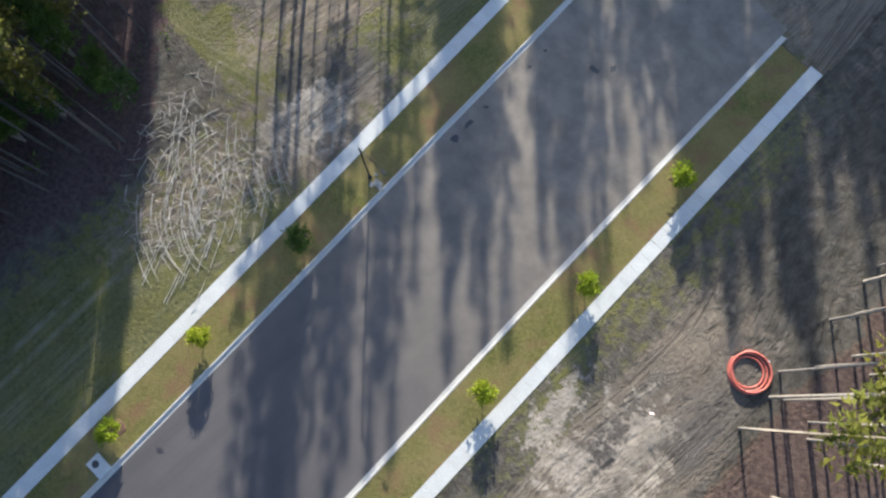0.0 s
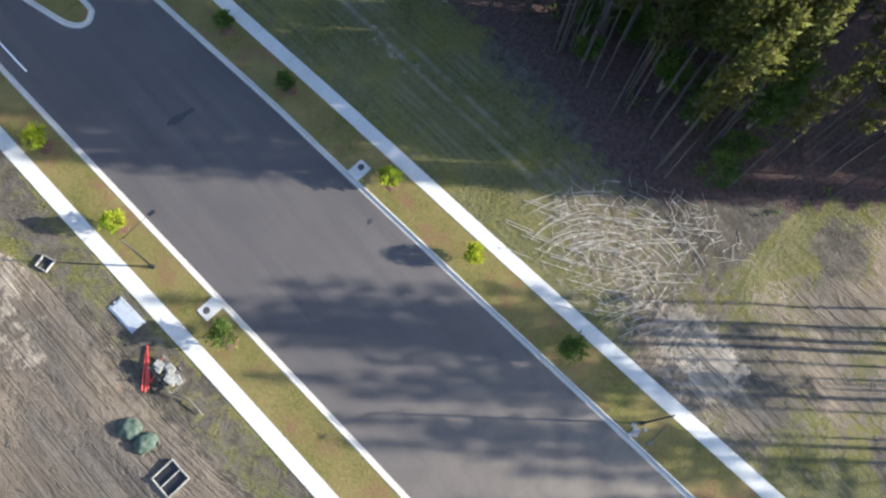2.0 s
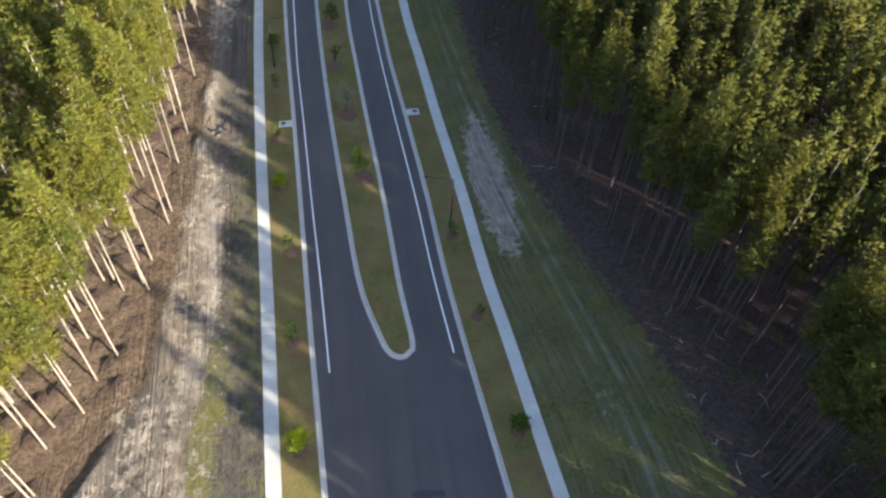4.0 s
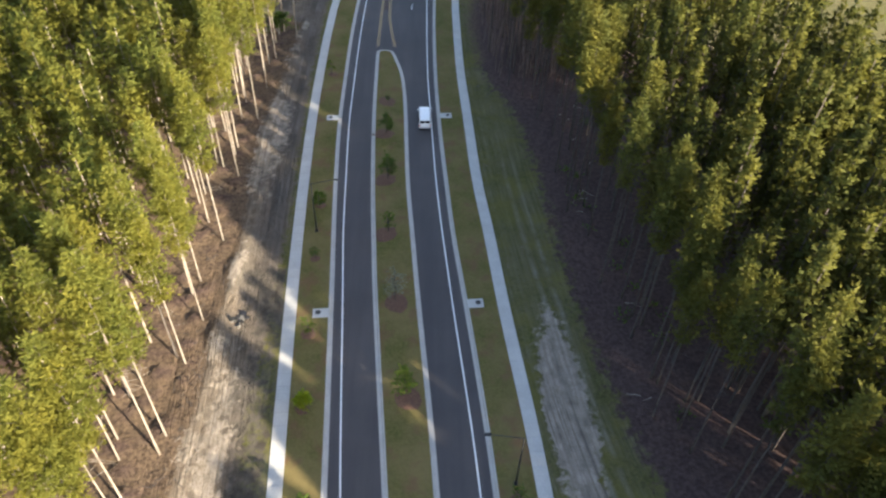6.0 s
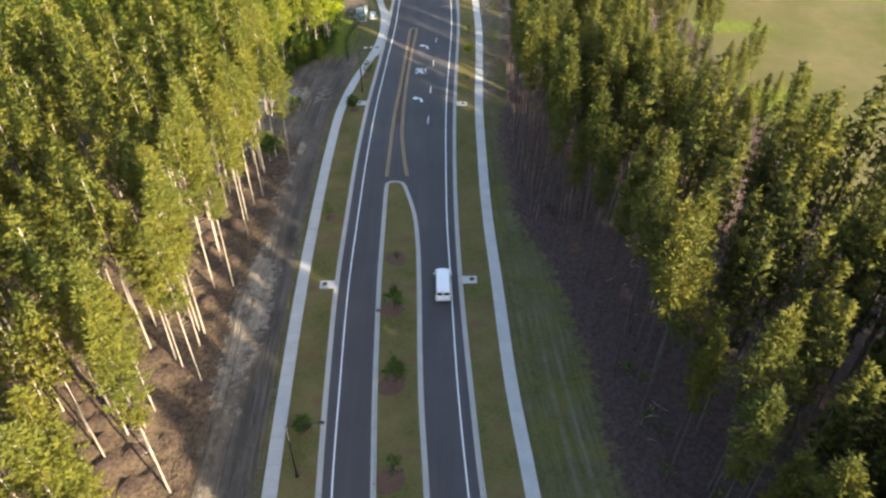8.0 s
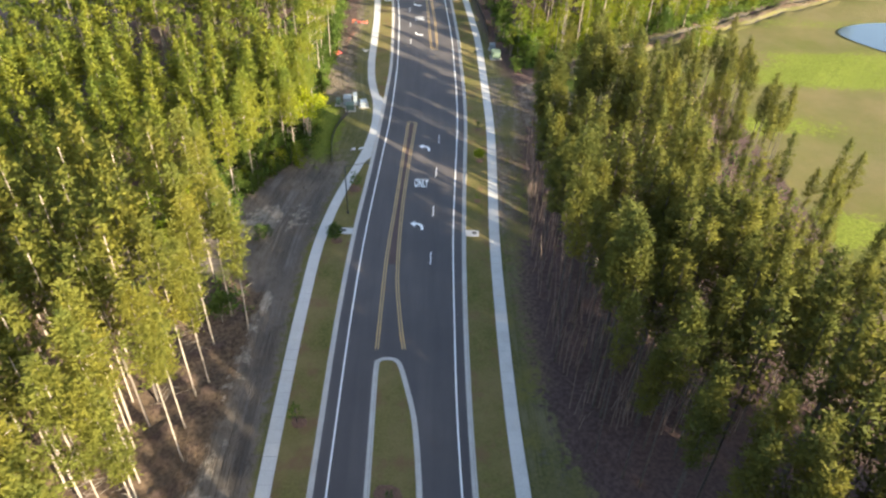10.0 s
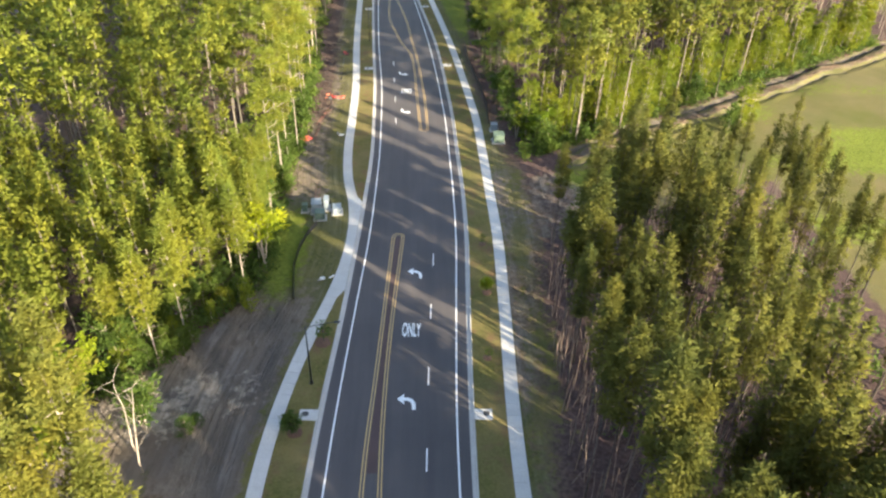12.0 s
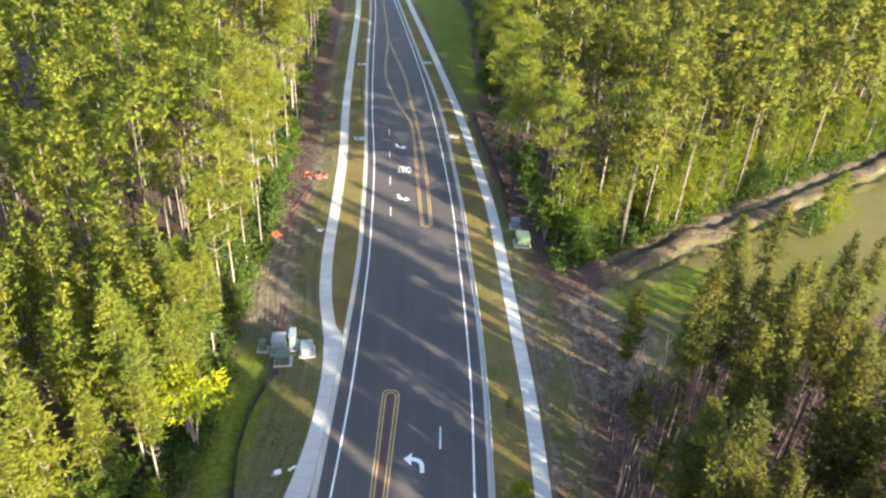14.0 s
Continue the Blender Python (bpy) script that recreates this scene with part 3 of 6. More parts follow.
def ditch():
    """The drainage ditch with its raised bank, from the road out to the north-east."""
    profile = [(-5.2, -0.1), (-4.0, 0.2), (-3.2, 0.16), (-2.7, -0.35), (-2.3, -0.5), (-1.9, -0.3), (-1.4, 0.25), (-0.7, 0.42), (0.2, 0.46), (1.0, 0.42), (1.6, 0.2), (2.0, -0.12), (2.35, -0.18), (2.8, 0.1), (3.6, 0.22), (5.2, -0.1)]
    me = sweep("ditch", lambda y: 26.5 + (y - 253.2) / 0.645, 251, 318, profile, GROUND, 0.7)
    k = len(profile)
    side = np.array([profile[i % k][0] for i in range(len(me.vertices))])
    co = np.array([tuple(v.co) for v in me.vertices])
    ease = clamp((co[:, 0] - 25) / 6)
    co[:, 2] = (co[:, 2] + 0.8 * (lumps(co[:, 0] / 1.5, co[:, 1] / 1.2, 12) - 0.5)) * ease + 0.0 * (1 - ease)
    sway = 2.4 * (lumps(co[:, 0] / 6, co[:, 0] * 0, 13) - 0.5) + 0.7 * (lumps(co[:, 0] / 1.6, side, 34) - 0.5)
    co[:, 1] += sway
    me.vertices.foreach_set("co", co.astype(np.float32).reshape(-1))
    crest = clamp((1.5 - np.abs(side - 0.2)) / 0.9)
    # dark soil in both beds stands for undergrowth and for their shadow
    for name, v in (("bare", crest * (0.45 + 0.6 * lumps(co[:, 0] / 2, co[:, 1] / 2, 17))), ("pale", crest * 0.25 * lumps(co[:, 0] / 2, co[:, 1] / 2, 16)), ("soil", clamp(1.3 - np.abs(side + 2.4)) + clamp(1 - np.abs(side - 2.2) * 1.6) * 0.8), ("litter", np.maximum(clamp((-side - 3.0) / 1) * 0.8, crest * (0.4 + 0.5 * lumps(co[:, 0] / 1.5, co[:, 1] / 1.5, 25)))), ("meadow", clamp((side - 2.4) / 0.6)), ("lush", side * 0), ("mud", side * 0), ("across", side), ("track", side * 0), ("shade_and_windrow", side * 0)):
        me.attributes.new(name, "FLOAT", "POINT").data.foreach_set("value", np.ascontiguousarray(v, dtype=np.float32))
    me.shade_smooth()
    tagged(new("ditch", me), "drainage ditch with a pale tan earth bank", "ditch", kind="structure")


ditch()

# ---- road ----
road_me = between("road", lambda y: L_KERB(y) + 0.29, lambda y: R_KERB(y) - 0.29, SOUTH - 1, NORTH, 0.0, ASPHALT, 1.5, 16)
ry = np.array([v.co.y for v in road_me.vertices])
road_me.attributes.new("south_tone", "FLOAT", "POINT").data.foreach_set("value", clamp((15 - ry) / 42).astype(np.float32))
tagged(new("road", road_me), "dark asphalt road with painted lane lines", "road", kind="structure")

KERB_PROFILE = [(-0.30, -0.3), (-0.30, 0.15), (-0.28, 0.165), (-0.14, 0.165), (-0.11, 0.14), (-0.07, 0.03), (0.30, 0.006), (0.30, -0.3)]
tagged(new("kerb", sweep("kerb", L_KERB, SOUTH, NORTH, KERB_PROFILE, CONCRETE)), "pale concrete kerb and gutter along the road", "kerb", kind="structure")
tagged(new("kerb", sweep("kerb", R_KERB, SOUTH - 12, NORTH, KERB_PROFILE, CONCRETE, flip=-1)), "pale concrete kerb and gutter along the road", "kerb", kind="structure")
tagged(new("verge", between("verge", lambda y: L_WALK(y) + 0.5, lambda y: L_KERB(y) - 0.29, SOUTH + 1, NORTH, 0.13, TURF, 1.5, 5)), "mown olive-green grass verge beside the kerb", "verge", kind="structure")
tagged(new("verge", between("verge", lambda y: R_KERB(y) + 0.29, lambda y: R_WALK(y) - 0.5, SOUTH - 10, NORTH, 0.13, TURF, 1.5, 5)), "mown olive-green grass verge beside the kerb", "verge", kind="structure")


def line(name, f, y0, y1, width, mat, label):
    ob = new(name, sweep(name, f, y0, y1, [(-width / 2, 0.002), (-width / 2, 0.008), (width / 2, 0.008), (width / 2, 0.002)], mat, 1.0))
    return tagged(ob, label, "road marking", kind="structure")


line("edge_line", L_LINE, 58.7, NORTH, 0.17, WHITE_LINE, "solid white edge line painted on asphalt")
line("edge_line", R_LINE, 59.9, NORTH, 0.17, WHITE_LINE, "solid white edge line painted on asphalt")


# ---- median island ----
def smooth_loop(points, steps=6):
    """Catmull-Rom loop through points."""
    out, n = [], len(points)
    p = [Vector((*q, 0)) for q in points]
    for i in range(n):
        a, b, c, d = p[i - 1], p[i], p[(i + 1) % n], p[(i + 2) % n]
        for s in range(steps):
            t = s / steps
            out.append(0.5 * (2 * b + (c - a) * t + (2 * a - 5 * b + 4 * c - d) * t * t + (3 * b - a - 3 * c + d) * t ** 3))
    return out


ISLAND = smooth_loop([(4.5, 59.55), (5.75, 60.2), (6.3, 62), (5.55, 70.6), (4.75, 85.5), (3.45, 104), (2.65, 117), (1.95, 129), (1.5, 146), (1.2, 154), (0.6, 161), (-0.5, 166.3), (-1.3, 169.2),
                      (-2.1, 170.1), (-3.2, 170.3), (-4.2, 169.9), (-4.62, 168.6), (-4.6, 160), (-4.45, 146), (-3.9, 129), (-3.3, 117), (-2.55, 104.6), (-1.14, 86), (0.17, 71), (2.05, 63), (3.1, 60.4)], 8)


def offset_loop(loop, d, z):
    out = []
    for i, p in enumerate(loop):
        w = (loop[(i + 1) % len(loop)] - loop[i - 1]).normalized()
        out.append((p.x - w.y * d, p.y + w.x * d, z))
    return out


def build_island():
    top = tagged(new("median_island", None), "long raised median island of grass with concrete kerb", "median island", kind="structure")
    rings = [offset_loop(ISLAND, d, z) for d, z in ((0.0, -0.2), (0.0, 0.008), (0.38, 0.03), (0.42, 0.14), (0.45, 0.165), (0.60, 0.165), (0.62, 0.13))]
    n, verts, faces = len(ISLAND), [v for r in rings for v in r], []
    for k in range(len(rings) - 1):
        for i in range(n):
            j = (i + 1) % n
            faces.append((k * n + i, k * n + j, (k + 1) * n + j, (k + 1) * n + i))
    part_of("island_kerb", mesh_from("island_kerb", verts, faces, CONCRETE), top, "pale concrete kerb")
    bm = bmesh.new()
    f = bm.faces.new([bm.verts.new(v) for v in offset_loop(ISLAND, 0.6, 0.135)])
    bmesh.ops.triangulate(bm, faces=[f])
    part("turf", bm, TURF, top, "olive-green mown grass")


build_island()


# ---- yellow lines and turn lane signs ----
Y1L = curve_of([(171.6, -4.45), (178.5, -4.33), (190, -4.1), (202, -3.45), (214, -2.87), (229.6, -2.12)])
Y1R = curve_of([(171.6, -1.15), (175, -1.6), (178.5, -1.96), (184, -2.42), (190, -2.5), (202, -2.3), (214, -1.72), (229.6, -0.72)])
Y2L = curve_of([(266, 2.2), (285, 1.45), (297, 1.04), (307, 0.2), (315, -2.0), (325, -4.0), (334, -5.45), (345, -5.85), (362, -5.9), (396, -7.9), (445, -11.5)])
Y2R = curve_of([(266, 3.54), (285, 2.97), (296, 2.3), (306, 1.55), (318, 0.33), (333, -0.95), (343, -2.35), (356, -4.5), (364, -5.5)])


def double(f, y0, y1):
    for s in (-0.16, 0.16):
        line("centre_line", lambda y, s=s: f(y) + s, y0, y1, 0.12, YELLOW_LINE, "yellow painted centre line on asphalt")


for f, y0, y1 in ((Y1L, 171.6, 229.8), (Y1R, 171.6, 229.8), (Y2L, 266, 445), (Y2R, 266, 364)):
    double(f, y0, y1)


def end_cap(x0, x1, y, way):
    """A rounded yellow end that joins two double lines."""
    bm = bmesh.new()
    for r in (0.0, 0.32):
        a, b = x0 - 0.16 + r, x1 + 0.16 - r
        pts = [(a, y, 0.008), (a + 0.1, y + way * (0.55 - r * 0.6), 0.008), (a + 0.45, y + way * (0.9 - r), 0.008), (b - 0.45, y + way * (0.9 - r), 0.008), (b - 0.1, y + way * (0.55 - r * 0.6), 0.008), (b, y, 0.008)]
        for p, q in zip(pts, pts[1:]):
            p, q = Vector(p), Vector(q)
            side = (q - p).normalized().cross(Vector((0, 0, 1))) * 0.06
            bm.faces.new([bm.verts.new(v) for v in (p + side, p - side, q - side, q + side)])
    bmesh.ops.recalc_face_normals(bm, faces=bm.faces)
    tagged(part("centre_line_end", bm, YELLOW_LINE, None), "rounded yellow end of the centre lines", "road marking", kind="structure")


end_cap(-2.12, -0.72, 229.6, 1)
end_cap(2.2, 3.54, 266.2, -1)
tagged(new("median_surface", between("median_surface", lambda y: Y1L(y) + 0.28, lambda y: Y1R(y) - 0.28, 188, 229.6, 0.005, RED_SURFACE, 2, 2)), "reddish-brown surface between yellow lines", "road marking", kind="structure")

for x, y in ((2.06, 188.1), (2.45, 199.8), (2.95, 211.2), (3.52, 222.5), (-2.5, 268.3), (-2.88, 279.0), (-3.27, 289.4), (-3.66, 299.5)):
    line("lane_dash", lambda v, x=x: x + 0 * v + (v - y) * 0.035 * (1 if y < 250 else -1), y, y + 2.85, 0.13, WHITE_LINE, "short white lane dash painted on asphalt")


def turn_arrow(x, y, turn):
    """A left turn arrow, 2.4 m long, its stem coming from below."""
    bm = bmesh.new()
    outer = [(0.95, -1.2), (0.95, -0.55), (0.85, -0.05), (0.55, 0.38), (0.1, 0.55), (-0.35, 0.6)]
    inner = [(0.55, -1.2), (0.55, -0.6), (0.47, -0.25), (0.28, 0.0), (0.0, 0.1), (-0.35, 0.12)]
    for (a, b), (c, d) in zip(zip(outer, outer[1:]), zip(inner, inner[1:])):
        bm.faces.new([bm.verts.new((*p, 0.009)) for p in (a, b, d, c)])
    bm.faces.new([bm.verts.new((*p, 0.009)) for p in ((-0.25, 1.15), (-1.05, 0.36), (-0.25, -0.45), (-0.35, 0.12), (-0.35, 0.6))])
    bmesh.ops.recalc_face_normals(bm, faces=bm.faces)
    for f in bm.faces:
        if f.normal.z < 0:
            f.normal_flip()
    ob = part("turn_arrow", bm, WHITE_LINE, None)
    ob.matrix_basis = pose(x, y, 0, 0, 0, turn)
    return tagged(ob, "white left-turn arrow painted on asphalt", "road marking", "turn arrows", "structure")


for x, y, turn in ((0.05, 197.4, 0), (1.05, 220.8, -3), (-0.7, 274.2, 180), (-1.4, 294.4, 183)):
    turn_arrow(x, y, turn)


def road_word(word, x, y, turn):
    cu = bpy.data.curves.new("word", "FONT")
    cu.body, cu.align_x, cu.align_y, cu.size, cu.offset = word, "CENTER", "CENTER", 1.0, 0.02
    tmp = new("word", cu)
    bpy.context.view_layer.update()
    me = bpy.data.meshes.new_from_object(tmp.evaluated_get(bpy.context.evaluated_depsgraph_get()))
    bpy.data.objects.remove(tmp)
    me.materials.clear()
    me.materials.append(WHITE_LINE)
    ob = new("road_word", me)
    ob.matrix_basis = pose(x, y, 0.009, 0, 0, turn) @ Matrix.Diagonal((0.84, 3.5, 1, 1))
    return tagged(ob, "white word ONLY painted on asphalt", "road marking", kind="structure")


road_word("ONLY", 0.53, 209.05, -2)
road_word("ONLY", -0.66, 284.8, 182)


# ---- woods ----
RNG = np.random.default_rng(11)


def tuft_cloud(centres, per, spread, size, rng, axis_pull=0.6, thin=0.22, flat=0.7, reach=0.55):
    """Slim leaf blades round centres: vertices (n*3, 3) and soft normals that follow clump and crown."""
    n = len(centres) * per
    off = rng.normal(0, 1, (n, 3))
    mid = np.repeat(centres, per, 0) + off * np.array([spread, spread, spread * flat])
    rad = mid * np.array([1, 1, 0])
    rad /= np.maximum(0.4, np.linalg.norm(rad, axis=1))[:, None]
    # blades point outwards and up, away from their twig
    a = reach * rad + np.array([0, 0, 0.35]) + 0.55 * off + 0.5 * rng.normal(0, 1, (n, 3))
    a /= np.linalg.norm(a, axis=1)[:, None]
    b = np.cross(a, rng.normal(0, 1, (n, 3)))
    b /= np.linalg.norm(b, axis=1)[:, None]
    soft = axis_pull * rad + np.array([0, 0, 0.4]) + 0.40 * off + 0.2 * rng.normal(0, 1, (n, 3))
    soft /= np.linalg.norm(soft, axis=1)[:, None]
    # each blade's face turns to the side of its soft normal
    b *= np.sign((np.cross(a, b) * soft).sum(1))[:, None]
    ln = size * rng.uniform(0.6, 1.3, (n, 1))
    a, b = a * ln, b * ln * thin
    return np.stack([mid - a * 0.4 - b, mid + a, mid - a * 0.4 + b], 1).reshape(-1, 3), np.repeat(soft, 3, 0)


def soften(me, normals):
    me.attributes.new("custom_normal", "FLOAT_VECTOR", "POINT").data.foreach_set("vector", np.ascontiguousarray(normals, dtype=np.float32).reshape(-1))


def leaf_mesh(cloud, mat):
    v, nrm = cloud
    me = mesh_from("crown", v.tolist(), blades(len(v) // 3).tolist(), mat)
    soften(me, nrm)
    return me


def blades(count):
    return np.arange(count * 3).reshape(-1, 3)


def whorl_points(height, low, radius, step, arms, rng):
    """Tuft centres on whorls of upswept branches: widest in the lower third of the crown, a pointed top."""
    pts = []
    z = height * low
    while z < height - 0.3:
        u = (z - height * low) / (height * (1 - low))
        prof = 0.5 + 1.6 * u if u < 0.3 else 1.0 - 0.9 * ((u - 0.3) / 0.7) ** 1.15
        turn = rng.uniform(0, 6.283)
        for k in range(int(rng.integers(arms - 1, arms + 2))):
            if u < 0.3 and rng.random() < 0.3:
                continue
            a = turn + 6.283 * k / arms + rng.normal(0, 0.25)
            r = radius * prof * rng.uniform(0.6, 1.25)
            count = 3 if r > 1.2 else 2 if r > 0.55 else 1
            for f in np.linspace(1.0, 0.42, count) if count > 1 else (0.7,):
                q = r * f * rng.uniform(0.9, 1.1)
                pts.append((q * math.cos(a), q * math.sin(a), z + (0.28 + 0.5 * u) * q + rng.normal(0, 0.12)))
        z += step * rng.uniform(0.75, 1.25)
    pts += [(0, 0, height - 0.5), (0, 0, height)]
    return np.array(pts)


def umbel_points(height, low, radius, limbs, rng):
    """Tuft centres of an old pine: flat pads of needles at the ends of forked limbs, a rounded open crown."""
    pts = []
    for k in range(limbs):
        u = (k + rng.uniform(0.2, 0.8)) / limbs
        prof = math.sqrt(max(0.1, 1 - (1.5 * u - 0.5) ** 2))
        a, r = 2.4 * k + rng.normal(0, 0.35), radius * prof * rng.uniform(0.65, 1.12)
        z = height * (low + (1 - low) * u)
        for _ in range(int(rng.integers(4, 7))):
            b, q = a + rng.normal(0, 0.34), r * rng.uniform(0.55, 1.05)
            pts.append((q * math.cos(b), q * math.sin(b), z + 0.2 * q + rng.normal(0, 0.22)))
    pts += [(0.3 * math.cos(k), 0.3 * math.sin(k), height - 0.25 * k) for k in range(4)]
    return np.array(pts)


def trunk_verts(height, r0, r1, lean, sides=6, levels=4):
    t = np.linspace(0, 1, levels + 1)
    a = np.arange(sides) * 2 * math.pi / sides
    r = r0 + (r1 - r0) * t
    v = np.stack([r[:, None] * np.cos(a) + lean[0] * t[:, None] ** 1.5, r[:, None] * np.sin(a) + lean[1] * t[:, None] ** 1.5, np.repeat((t * height)[:, None], sides, 1)], -1).reshape(-1, 3)
    f = []
    for k in range(levels):
        for i in range(sides):
            j = (i + 1) % sides
            f.append((k * sides + i, k * sides + j, (k + 1) * sides + j))
            f.append((k * sides + i, (k + 1) * sides + j, (k + 1) * sides + i))
    return v, np.array(f)


def limb_bm(bm, crown_points, height, count, rng, r=0.05):
    for p in crown_points[rng.permutation(len(crown_points))[:count]]:
        z0 = max(height * 0.35, p[2] - 0.5 * math.hypot(p[0], p[1]))
        tube(bm, [(0, 0, z0), (p[0] * 0.5, p[1] * 0.5, (z0 + p[2]) / 2 - 0.1), tuple(p)], [r, r * 0.7, r * 0.3], 4, False)


def pine_mesh(seed, height, radius, low, leaf=None, dome=False):
    rng = np.random.default_rng(seed)
    if dome:
        cc = umbel_points(height, low, radius, 15, rng)
        cloud = tuft_cloud(cc, 40, 0.44, 0.28, rng, 0.45, 0.32, 0.6)
    else:
        cc = whorl_points(height, low, radius, 0.62, 5, rng)
        cloud = tuft_cloud(cc, 15, 0.26, 0.29, rng, thin=0.32)
    crown = leaf_mesh(cloud, leaf or NEEDLES)
    bm = bmesh.new()
    lean = rng.normal(0, 0.35, 2)
    pts = [(lean[0] * t * (1 - t), lean[1] * t * (1 - t), height * t * 0.97 - 0.3 * (t == 0)) for t in (0, 0.1, 0.3, 0.5, 0.7, 0.85, 1.0)]
    tube(bm, pts, [0.15, 0.102, 0.092, 0.081, 0.067, 0.047, 0.02], 7)
    limb_bm(bm, cc, height, 18, rng)
    # dead stubs under the crown
    for _ in range(11):
        a, z = rng.uniform(0, 6.28), height * low * rng.uniform(0.62, 1.0)
        ln = rng.uniform(0.5, 1.7)
        tube(bm, [(0, 0, z), (ln * math.cos(a), ln * math.sin(a), z + 0.3 * ln)], [0.03, 0.01], 3, False)
    trunk = bpy.data.meshes.new("trunk")
    bm.to_mesh(trunk)
    bm.free()
    return trunk, crown


PINES = [pine_mesh(s, h, r, lo) for s, h, r, lo in ((1, 24.0, 2.0, 0.48), (2, 25.5, 2.2, 0.5), (3, 22.5, 1.85, 0.44), (4, 25.0, 2.35, 0.49), (5, 23.5, 2.05, 0.43), (6, 26.5, 2.15, 0.51))]
PINES += [pine_mesh(s, h, r, lo, NORTH_NEEDLES, True) for s, h, r, lo in ((7, 22.0, 3.2, 0.56), (8, 24.0, 3.6, 0.58), (9, 19.5, 2.9, 0.5))]
# younger pines by the trail, in needle almost to the ground
PINES += [pine_mesh(s, h, r, lo, NORTH_NEEDLES) for s, h, r, lo in ((17, 17.0, 1.6, 0.34), (18, 18.5, 1.75, 0.38), (19, 15.0, 1.5, 0.3))]
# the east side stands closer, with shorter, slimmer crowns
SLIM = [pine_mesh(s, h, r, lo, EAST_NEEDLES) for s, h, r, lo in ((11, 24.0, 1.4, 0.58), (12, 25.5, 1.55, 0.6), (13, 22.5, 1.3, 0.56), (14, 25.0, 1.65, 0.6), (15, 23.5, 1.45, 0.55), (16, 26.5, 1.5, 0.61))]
for trunk, crown in PINES + SLIM:
    trunk.materials.append(BARK)
MEADOW_CROWNS = [c.copy() for _, c in SLIM]
for c in MEADOW_CROWNS:
    c.materials[0] = MEADOW_NEEDLES
# west trunks: copies with the lighter, sun-toned bark
LIT_TRUNKS = [t.copy() for t, _ in PINES]
for t in LIT_TRUNKS:
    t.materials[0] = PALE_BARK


def pine(x, y, k, scale, turn, label, trunk):
    ob = thing("pine_tree", (x, y, 0.05), label, "tree", "pines along the road", turn)
    ob.scale = (scale, scale, scale * 0.97)
    part_of("trunk", trunk, ob)
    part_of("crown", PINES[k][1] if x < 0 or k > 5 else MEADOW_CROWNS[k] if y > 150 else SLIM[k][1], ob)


def far_variant(seed, height, radius, low, dome=False, deep=False, fine=1.0):
    rng = np.random.default_rng(seed)
    if dome:
        cloud = tuft_cloud(umbel_points(height, low, radius, 12, rng), 5 if deep else 11, 0.47, 0.64 if deep else 0.43, rng, 0.45, 0.36, 0.6)
    else:
        cloud = tuft_cloud(whorl_points(height, low, radius, 1.05, 5, rng), 4 if deep else 8, 0.28 * fine, (0.54 if deep else 0.37) * fine, rng, thin=0.36 / fine)
    tv, tf = trunk_verts(height * 0.95, 0.15, 0.05, rng.normal(0, 0.3, 2), 4, 2)
    return cloud, (tv, tf)


PLAIN = ((24, 2.0), (26, 2.2), (22.5, 1.85), (25, 2.3), (23.5, 2.05))
DOMED = ((22, 3.2), (24, 3.5), (19.5, 2.9), (23, 3.0))
# 0-4 western, 5-8 rounded, 9-17 the same kinds deep in the woods, 18-22 eastern, 23-27 eastern deep
FAR = [far_variant(21 + i, h, r, 0.56) for i, (h, r) in enumerate(PLAIN)] + [far_variant(26 + i, h, r, 0.57, True) for i, (h, r) in enumerate(DOMED)]
FAR += [far_variant(31 + i, h, r, 0.6, False, True) for i, (h, r) in enumerate(PLAIN)] + [far_variant(36 + i, h, r, 0.6, True, True) for i, (h, r) in enumerate(DOMED)]
# 28-32 fine-needled small crowns before the meadow, 33-37 younger pines by the trail
FINE = [(tuft_cloud(whorl_points(h, 0.54, r * 0.84, 0.85, 5, np.random.default_rng(61 + i)), 11, 0.26, 0.31, np.random.default_rng(66 + i), thin=0.34), trunk_verts(h * 0.95, 0.14, 0.05, (0.2, 0.1), 5, 3)) for i, (h, r) in enumerate(PLAIN)]
FINE += [(tuft_cloud(whorl_points(h * 0.7, 0.36, r * 0.78, 1.0, 5, np.random.default_rng(71 + i)), 8, 0.28, 0.36, np.random.default_rng(76 + i), thin=0.36), trunk_verts(h * 0.66, 0.12, 0.04, (0.1, 0.2), 4, 2)) for i, (h, r) in enumerate(PLAIN)]
FAR += [far_variant(41 + i, h, r * 0.62, 0.58, fine=0.8) for i, (h, r) in enumerate(PLAIN)] + [far_variant(46 + i, h, r * 0.66, 0.6, False, True, 0.8) for i, (h, r) in enumerate(PLAIN)]
FAR += FINE


